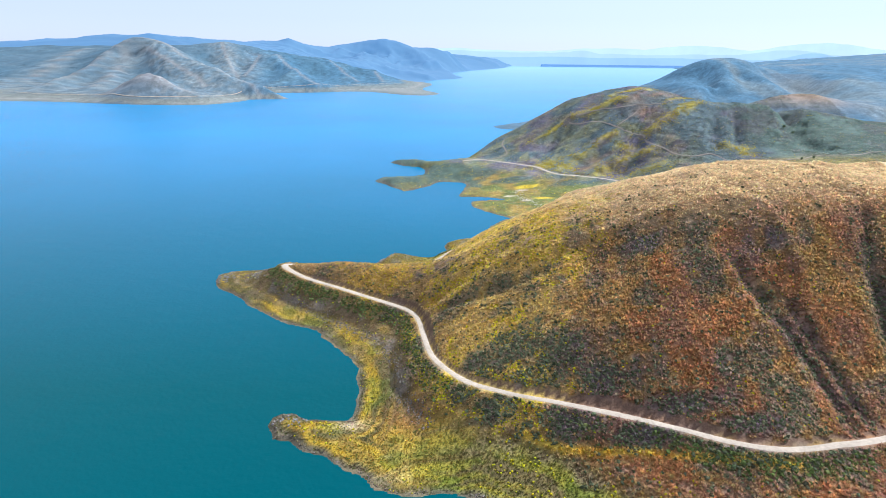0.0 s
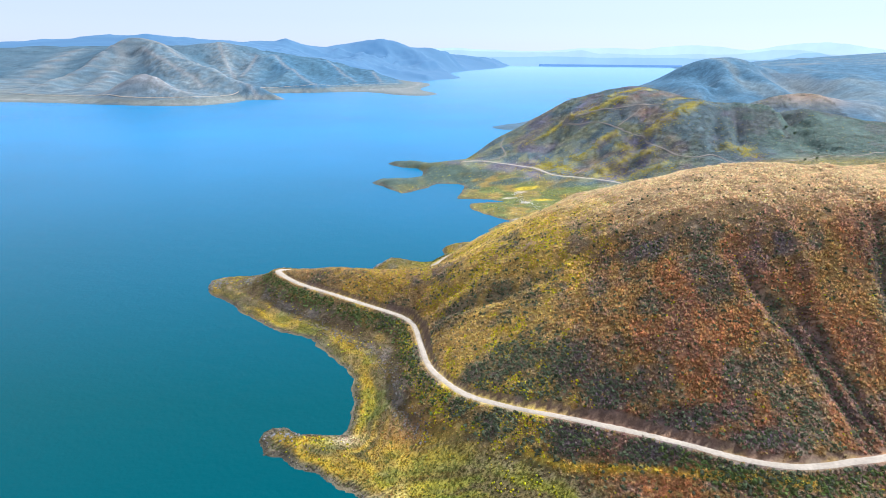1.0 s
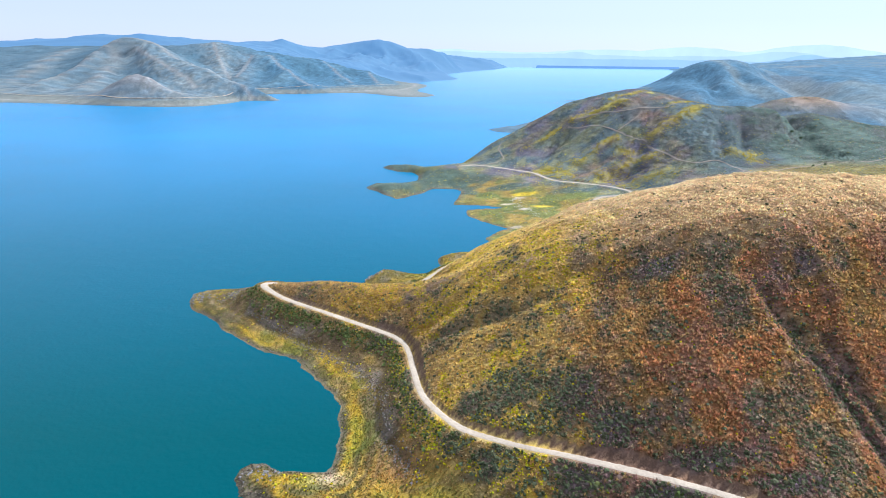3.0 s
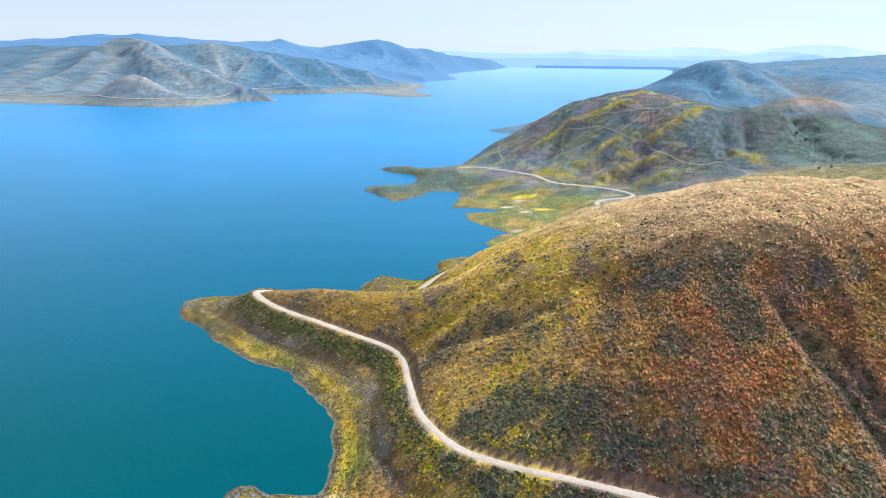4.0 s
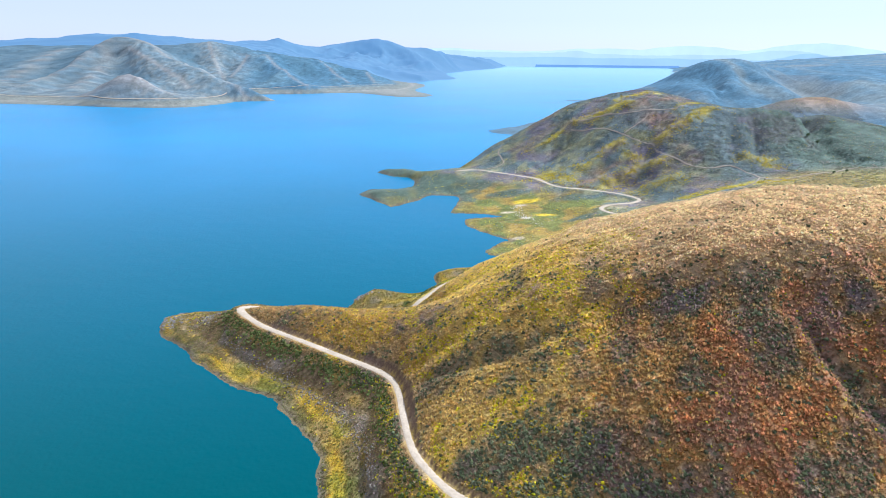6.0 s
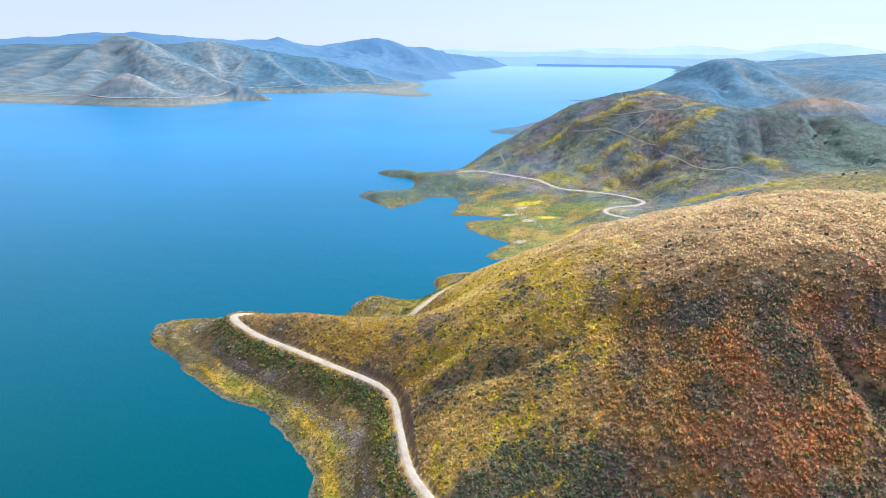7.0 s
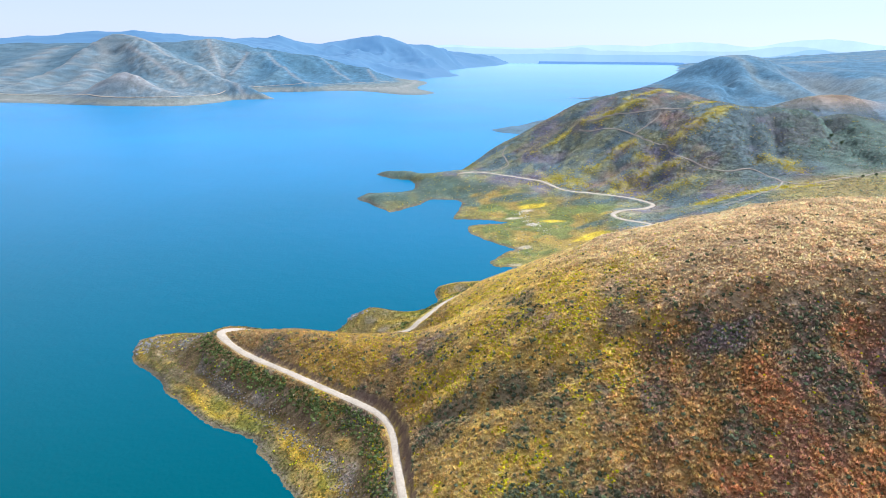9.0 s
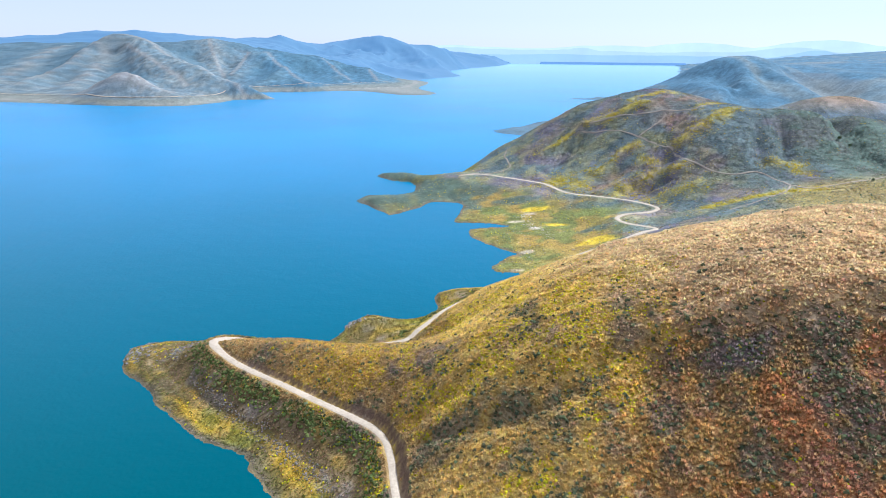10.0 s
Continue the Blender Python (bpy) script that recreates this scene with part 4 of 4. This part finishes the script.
def ground_at(x, y, *fields):
    """The ground sheet's own height, masks or colour at any place."""
    u = x / np.maximum(1.0, y / 300)
    i = np.clip(np.searchsorted(us, u) - 1, 0, nu - 2)
    j = np.clip(np.searchsorted(ys, y) - 1, 0, nv - 2)
    fu = np.clip((u - us[i]) / (us[i + 1] - us[i]), 0, 1)
    fv = np.clip((y - ys[j]) / (ys[j + 1] - ys[j]), 0, 1)
    out = []
    for q in fields:
        a, b = (fu[:, None], fv[:, None]) if q.ndim > 1 else (fu, fv)
        out.append((q[idx[j, i]] * (1 - a) + q[idx[j, i + 1]] * a) * (1 - b) + (q[idx[j + 1, i]] * (1 - a) + q[idx[j + 1, i + 1]] * a) * b)
    return out


def sample(n, x0, x1, y0, y1):
    """Random places on dry land off the road: x, y, height, masks and soil colour."""
    y = rng.uniform(y0, y1, n)
    x = rng.uniform(x0, x1, n)
    ok = x < 0.86 * y + 30
    x, y = x[ok], y[ok]
    east, z, dd, d_road, bank, below, soil = ground_at(x, y, g_east.astype(float), gz, g_dd, g_road, g_bank, g_below, g_col)
    ok = (east > 0.99) & (z > 0.15) & (d_road > 2.1)
    return [q[ok] for q in (x, y, z, dd, d_road, bank, below, soil)]


def pick(share):
    return rng.uniform(0, 1, len(share)) < share


def tint(n, base, spread=0.22):
    c = np.repeat(np.array([base]), n, 0)
    return c * rng.uniform(1 - spread, 1 + spread, (n, 1)) * rng.uniform(0.92, 1.08, (n, 3))


def stuff(name, me, label, category):
    return tagged(new(name, me), label, category, kind="stuff")


# headland scrub and grass
X, Y, Z, DD, DR, BK, BL, soil = sample(470000, -145, 215, 112, 372)
near, crest, gold, russet, strand, scrub, flower, big, mid_n, fine = zones(X, Y, Z, DD, DR, BL)
bare = BK > 0.35
upland = (1 - strand) * (~bare)
free = np.ones(len(X), bool)


def claim(share):
    """Takes places that no other plant holds yet."""
    m = free & pick(share)
    free[m] = False
    return m


def shades(base, n, spread=0.3, warm=0.1):
    return base * rng.uniform(1 - spread, 1 + spread, (n, 1)) * (1 + warm * rng.uniform(-1, 1, (n, 3)))


m = claim(upland * np.clip(0.02 + 0.12 * scrub + 0.22 * sstep(0.62, 0.85, scrub), 0, 1) * (1 - 0.8 * crest))
k = m.sum()
r = rng.uniform(0.25, 0.75, k)
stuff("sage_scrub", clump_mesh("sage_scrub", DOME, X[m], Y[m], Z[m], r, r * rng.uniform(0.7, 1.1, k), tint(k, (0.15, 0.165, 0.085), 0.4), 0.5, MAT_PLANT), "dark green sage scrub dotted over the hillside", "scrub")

m = claim((~bare) * flower * np.clip(0.06 + gold * (1 - strand) + 0.14 * strand, 0, 1) * (1 - 0.8 * crest) * (0.12 + 0.24 * sstep(-30, 0, X)) + BL * (Y > 172) * (Y < 242) * (X < 0) * (BK < 0.02) * (DR > 3.0) * (0.16 + 0.16 * (Y < 225)))
k = m.sum()
r = rng.uniform(0.22, 0.55, k)
stuff("yellow_wildflowers", clump_mesh("yellow_wildflowers", LOW_DOME, X[m], Y[m], Z[m], r, r * 0.8, tint(k, (0.55, 0.50, 0.012), 0.3), 0.3, MAT_PLANT), "yellow flowering brittlebush clumps in drifts", "wildflowers")

m = claim((~bare) * (DR > 3.2) * (Z > 5.0) * (BL > 0.05) * np.maximum(0.5 * BL * sstep(0.32, 0.5, 0.5 * big + 0.5 * mid_n), 0.42 * (X < -14) * (Y > 236) * (DR < 7.5 + 7 * (mid_n - 0.5)) * sstep(0.3, 0.5, fine)))
k = m.sum()
r = rng.uniform(0.25, 0.8, k)
stuff("roadside_brush", clump_mesh("roadside_brush", DOME, X[m], Y[m], Z[m], r, r * 0.9, tint(k, (0.155, 0.19, 0.055), 0.45), 0.5, MAT_PLANT), "dense dark green brush below the road edge", "brush")

# the larger bunches stand out of the low growth between them
m = claim(upland * russet * 0.3)
k = m.sum()
r = rng.uniform(0.45, 1.05, k)
c = np.where(rng.uniform(0, 1, (k, 1)) < 0.15, tint(k, (0.40, 0.28, 0.11), 0.25), shades(soil[m] * 1.7, k, 0.28, 0.12))
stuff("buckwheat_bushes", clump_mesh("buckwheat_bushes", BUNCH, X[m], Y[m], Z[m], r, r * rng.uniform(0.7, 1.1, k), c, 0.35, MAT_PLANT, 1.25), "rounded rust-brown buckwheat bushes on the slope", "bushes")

m = claim(upland * russet * 0.8)
k = m.sum()
r = rng.uniform(0.35, 0.9, k)
c = shades(soil[m] * 1.55, k, 0.24, 0.12)
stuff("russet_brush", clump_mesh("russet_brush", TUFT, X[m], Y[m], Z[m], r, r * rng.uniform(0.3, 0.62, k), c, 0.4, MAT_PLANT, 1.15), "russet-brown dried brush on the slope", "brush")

m = claim(upland * np.clip(gold + crest, 0, 1) * 0.3)
k = m.sum()
r = rng.uniform(0.45, 1.0, k)
c = np.where(rng.uniform(0, 1, (k, 1)) < 0.15, tint(k, (0.50, 0.375, 0.19), 0.2), shades(soil[m] * 1.4, k, 0.25, 0.08))
stuff("bunch_grass", clump_mesh("bunch_grass", BUNCH, X[m], Y[m], Z[m], r, r * rng.uniform(0.6, 1.0, k), c, 0.35, MAT_PLANT, 1.25), "pale golden bunch grass in rounded clumps", "grass")

m = claim(upland * np.clip(gold + crest, 0, 1) * 0.8)
k = m.sum()
r = rng.uniform(0.35, 0.85, k)
c = shades(soil[m] * 1.3, k, 0.22, 0.08)
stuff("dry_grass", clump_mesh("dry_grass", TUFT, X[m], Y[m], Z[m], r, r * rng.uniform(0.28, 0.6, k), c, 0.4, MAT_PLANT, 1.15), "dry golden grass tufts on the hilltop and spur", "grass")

m = claim(strand * (~bare) * 0.6)
k = m.sum()
r = rng.uniform(0.2, 0.5, k)
stuff("shore_weeds", clump_mesh("shore_weeds", TUFT, X[m], Y[m], Z[m], r, r * 0.7, np.where(rng.uniform(0, 1, (k, 1)) < 0.3, tint(k, (0.15, 0.165, 0.04), 0.4), shades(soil[m] * 1.25, k, 0.5, 0.15)), 0.4, MAT_PLANT), "olive and green weeds on the drowned terraces", "weeds")

# stones washed clean along the waterline
edge = (DD < 1.5) & (Z < 1.2) & (Y < 330)
m = edge & pick(np.full(len(X), 0.85))
k = m.sum()
r = rng.uniform(0.12, 0.34, k)
stuff("waterline_stones", clump_mesh("waterline_stones", LOW_DOME, X[m], Y[m], Z[m], r, r * 0.7, tint(k, (0.15, 0.125, 0.10), 0.5), 0.4, MAT_ROCK_GRAIN), "grey brown stones along the water's edge", "stones")

# middle hill
X, Y, Z, DD, DR, BK, BL, soil = sample(300000, -60, 520, 400, 860)
slope_part = sstep(9, 20, Z)
pat = fbm(X, Y, 30, 4, 201)
off_trail = np.ones(len(X), bool)
for tr in TRAILS:
    off_trail &= line_distance(X, Y, np.array(tr, float))[0] > 1.5
drift = np.zeros(len(X))
for pts, wide in FLOWER_BANDS:
    d, _ = line_distance(X, Y, np.array(pts, float))
    drift = np.maximum(drift, np.exp(-((d + (fbm(X, Y, 12, 3, 113) - 0.5) * 12) / (1.4 * wide)) ** 2))
m = off_trail & pick(np.clip(0.12 + 0.6 * slope_part, 0, 1) * sstep(0.2, 0.45, pat) * 0.8 * (1 - 0.8 * drift))
k = m.sum()
r = rng.uniform(0.3, 0.8, k)
u = rng.uniform(0, 1, (k, 1))
c = np.where(u < 0.22, tint(k, (0.14, 0.19, 0.12), 0.35), np.where(u < 0.45, tint(k, (0.34, 0.31, 0.24), 0.25), shades(soil[m] * 1.7, k, 0.3, 0.1)))
stuff("chaparral", clump_mesh("chaparral", LOW_DOME, X[m], Y[m], Z[m], r, r * 0.4, c, 0.4, MAT_PLANT), "grey-green chaparral covering the second hill", "scrub")

m = (~m) & off_trail & pick(drift * 1.0 * sstep(0.30, 0.5, fbm(X, Y, 5, 3, 117)) + 0.02)
k = m.sum()
r = rng.uniform(0.35, 0.75, k)
stuff("hillside_wildflowers", clump_mesh("hillside_wildflowers", LOW_DOME, X[m], Y[m], Z[m], r, r * 0.45, tint(k, (0.56, 0.46, 0.025), 0.3), 0.3, MAT_PLANT), "yellow flowering shrubs in drifts along the spurs", "wildflowers")


# stones
def boulder_mesh(seed):
    tv, tf = dome_template(3, 6)
    g = np.random.default_rng(seed)
    v = tv * (1 + 0.35 * g.uniform(-1, 1, (len(tv), 1)))
    v[:, 2] = v[:, 2] * g.uniform(0.6, 0.95) - 0.2
    return mesh_from("boulder", v, tf, MAT_ROCK, None, False)


BOULDERS = [boulder_mesh(s) for s in range(6)]


def rock_outcrop(cx, cy, sx, sy, n, size, label):
    base_z = float(land(np.array([cx]), np.array([cy]))[0][0])
    root = tagged(new("rock_outcrop"), label, "rocks", "shore rock outcrops")
    root.location = (cx, cy, base_z)
    bx, by = cx + rng.normal(0, sx, n), cy + rng.normal(0, sy, n)
    bz = land(bx.copy(), by.copy())[0]
    for i in range(n):
        if bz[i] < -0.4:
            continue
        o = new("boulder", BOULDERS[i % 6])
        o.parent = root
        s = size * rng.uniform(0.4, 1.3)
        o.location = (bx[i] - cx, by[i] - cy, bz[i] - base_z)
        o.rotation_euler = (0, 0, rng.uniform(0, 6.28))
        o.scale = (s * rng.uniform(0.8, 1.4), s, s * rng.uniform(0.7, 1.1))


rock_outcrop(-58, 170, 4.0, 2.6, 38, 0.5, "grey boulders on the small sandy spit")
rock_outcrop(-135, 306, 3.5, 6.0, 110, 0.6, "grey boulders at the tip of the headland")
rock_outcrop(-43, 334, 4.0, 3.5, 90, 0.75, "dark grey rocky knoll at the water")
rock_outcrop(-112, 301, 5.0, 4.0, 90, 0.5, "scattered pale boulders below the road bend")

n = 1300
t = rng.uniform(0, 1, n)
strip = smooth_line([(-8, 168), (-19, 186), (-23, 205), (-31, 222), (-48, 240), (-72, 258), (-100, 281)], 2)
si = (t * (len(strip) - 1)).astype(int)
X, Y = strip[si, 0] + rng.normal(0, 1.6, n), strip[si, 1] + rng.normal(0, 1.6, n)
Z, DR = (land(X, Y)[i] for i in (0, 4))
m = (DR > 3.5) & (Z > 0.3)
r = rng.uniform(0.15, 0.5, m.sum())
stuff("shore_rubble", clump_mesh("shore_rubble", LOW_DOME, X[m], Y[m], Z[m], r, r * 0.7, tint(m.sum(), (0.165, 0.14, 0.112), 0.35), 0.4, MAT_ROCK_GRAIN), "grey stone rubble along the old waterline", "rubble")


# pale stones in the creek mouth
cx, cy = smooth_line([(56, 519), (63, 526), (62, 506), (66, 491), (71, 484), (74, 474)], 1).T
j = rng.integers(0, len(cx), 200)
X, Y = cx[j] + rng.normal(0, 2.2, 200), cy[j] + rng.normal(0, 2.2, 200)
Z = land(X.copy(), Y.copy())[0]
r = rng.uniform(0.15, 0.5, 200)
stuff("creek_stones", clump_mesh("creek_stones", LOW_DOME, X, Y, Z, r, r * 0.6, tint(200, (0.68, 0.63, 0.57), 0.15), 0.4, MAT_ROCK_GRAIN), "pale white stones along the creek bed", "stones")

# oaks in the saddle
MAT_BARK = plain_material("bark", (0.12, 0.085, 0.06), 4.0, 0.7, 1.3, 0.95)


def tube(points, radii, sides=6):
    v, f = [], []
    for (px, py, pz), rad in zip(points, radii):
        v += [(px + rad * math.cos(2 * math.pi * s / sides), py + rad * math.sin(2 * math.pi * s / sides), pz) for s in range(sides)]
    for i in range(len(points) - 1):
        for s in range(sides):
            a, b = i * sides + s, i * sides + (s + 1) % sides
            f += [(a, b, b + sides), (a, b + sides, a + sides)]
    return v, f


def tree(x, y, high):
    z = float(land(np.array([x * 1.0]), np.array([y * 1.0]))[0][0])
    root = tagged(new("oak_tree"), "small dark green oak standing in the saddle", "tree", "oaks in the saddle")
    root.location = (x, y, z - 0.1)
    v, f = tube([(0, 0, 0), (0.1, 0, high * 0.3), (0.15, 0.1, high * 0.55)], [0.06 * high, 0.045 * high, 0.02 * high])
    for a in range(5):
        ang = a * 1.26 + rng.uniform(0, 0.5)
        lv, lf = tube([(0.1, 0, high * 0.28), (0.2 * high * math.cos(ang), 0.2 * high * math.sin(ang), high * 0.5), (0.34 * high * math.cos(ang), 0.34 * high * math.sin(ang), high * rng.uniform(0.6, 0.75))], [0.03 * high, 0.02 * high, 0.008 * high], 5)
        f += [tuple(q + len(v) for q in t) for t in lf]
        v += lv
    o = new("trunk", mesh_from("trunk", v, f, MAT_BARK))
    o.parent = root
    n = 260
    d = rng.normal(0, 1, (n, 3))
    d /= np.linalg.norm(d, axis=1)[:, None]
    rad = high * 0.42 * rng.uniform(0.55, 1.0, n) * (0.8 + 0.4 * vnoise(d[:, 0] * 2 + x, d[:, 1] * 2 + d[:, 2] * 2, 5))
    p = d * rad[:, None] * np.array([1, 1, 0.75]) + np.array([0, 0, high * 0.62])
    r = rng.uniform(0.06, 0.12, n) * high
    o = new("crown", clump_mesh("crown", DOME, p[:, 0], p[:, 1], p[:, 2], r, r, tint(n, (0.10, 0.145, 0.06), 0.4), 0.45, MAT_PLANT))
    o.parent = root


for tx, ty, th in ((289, 470, 2.2), (321, 561, 3.2), (327, 555, 2.8), (301, 474, 2.2)):
    tree(tx, ty, th)
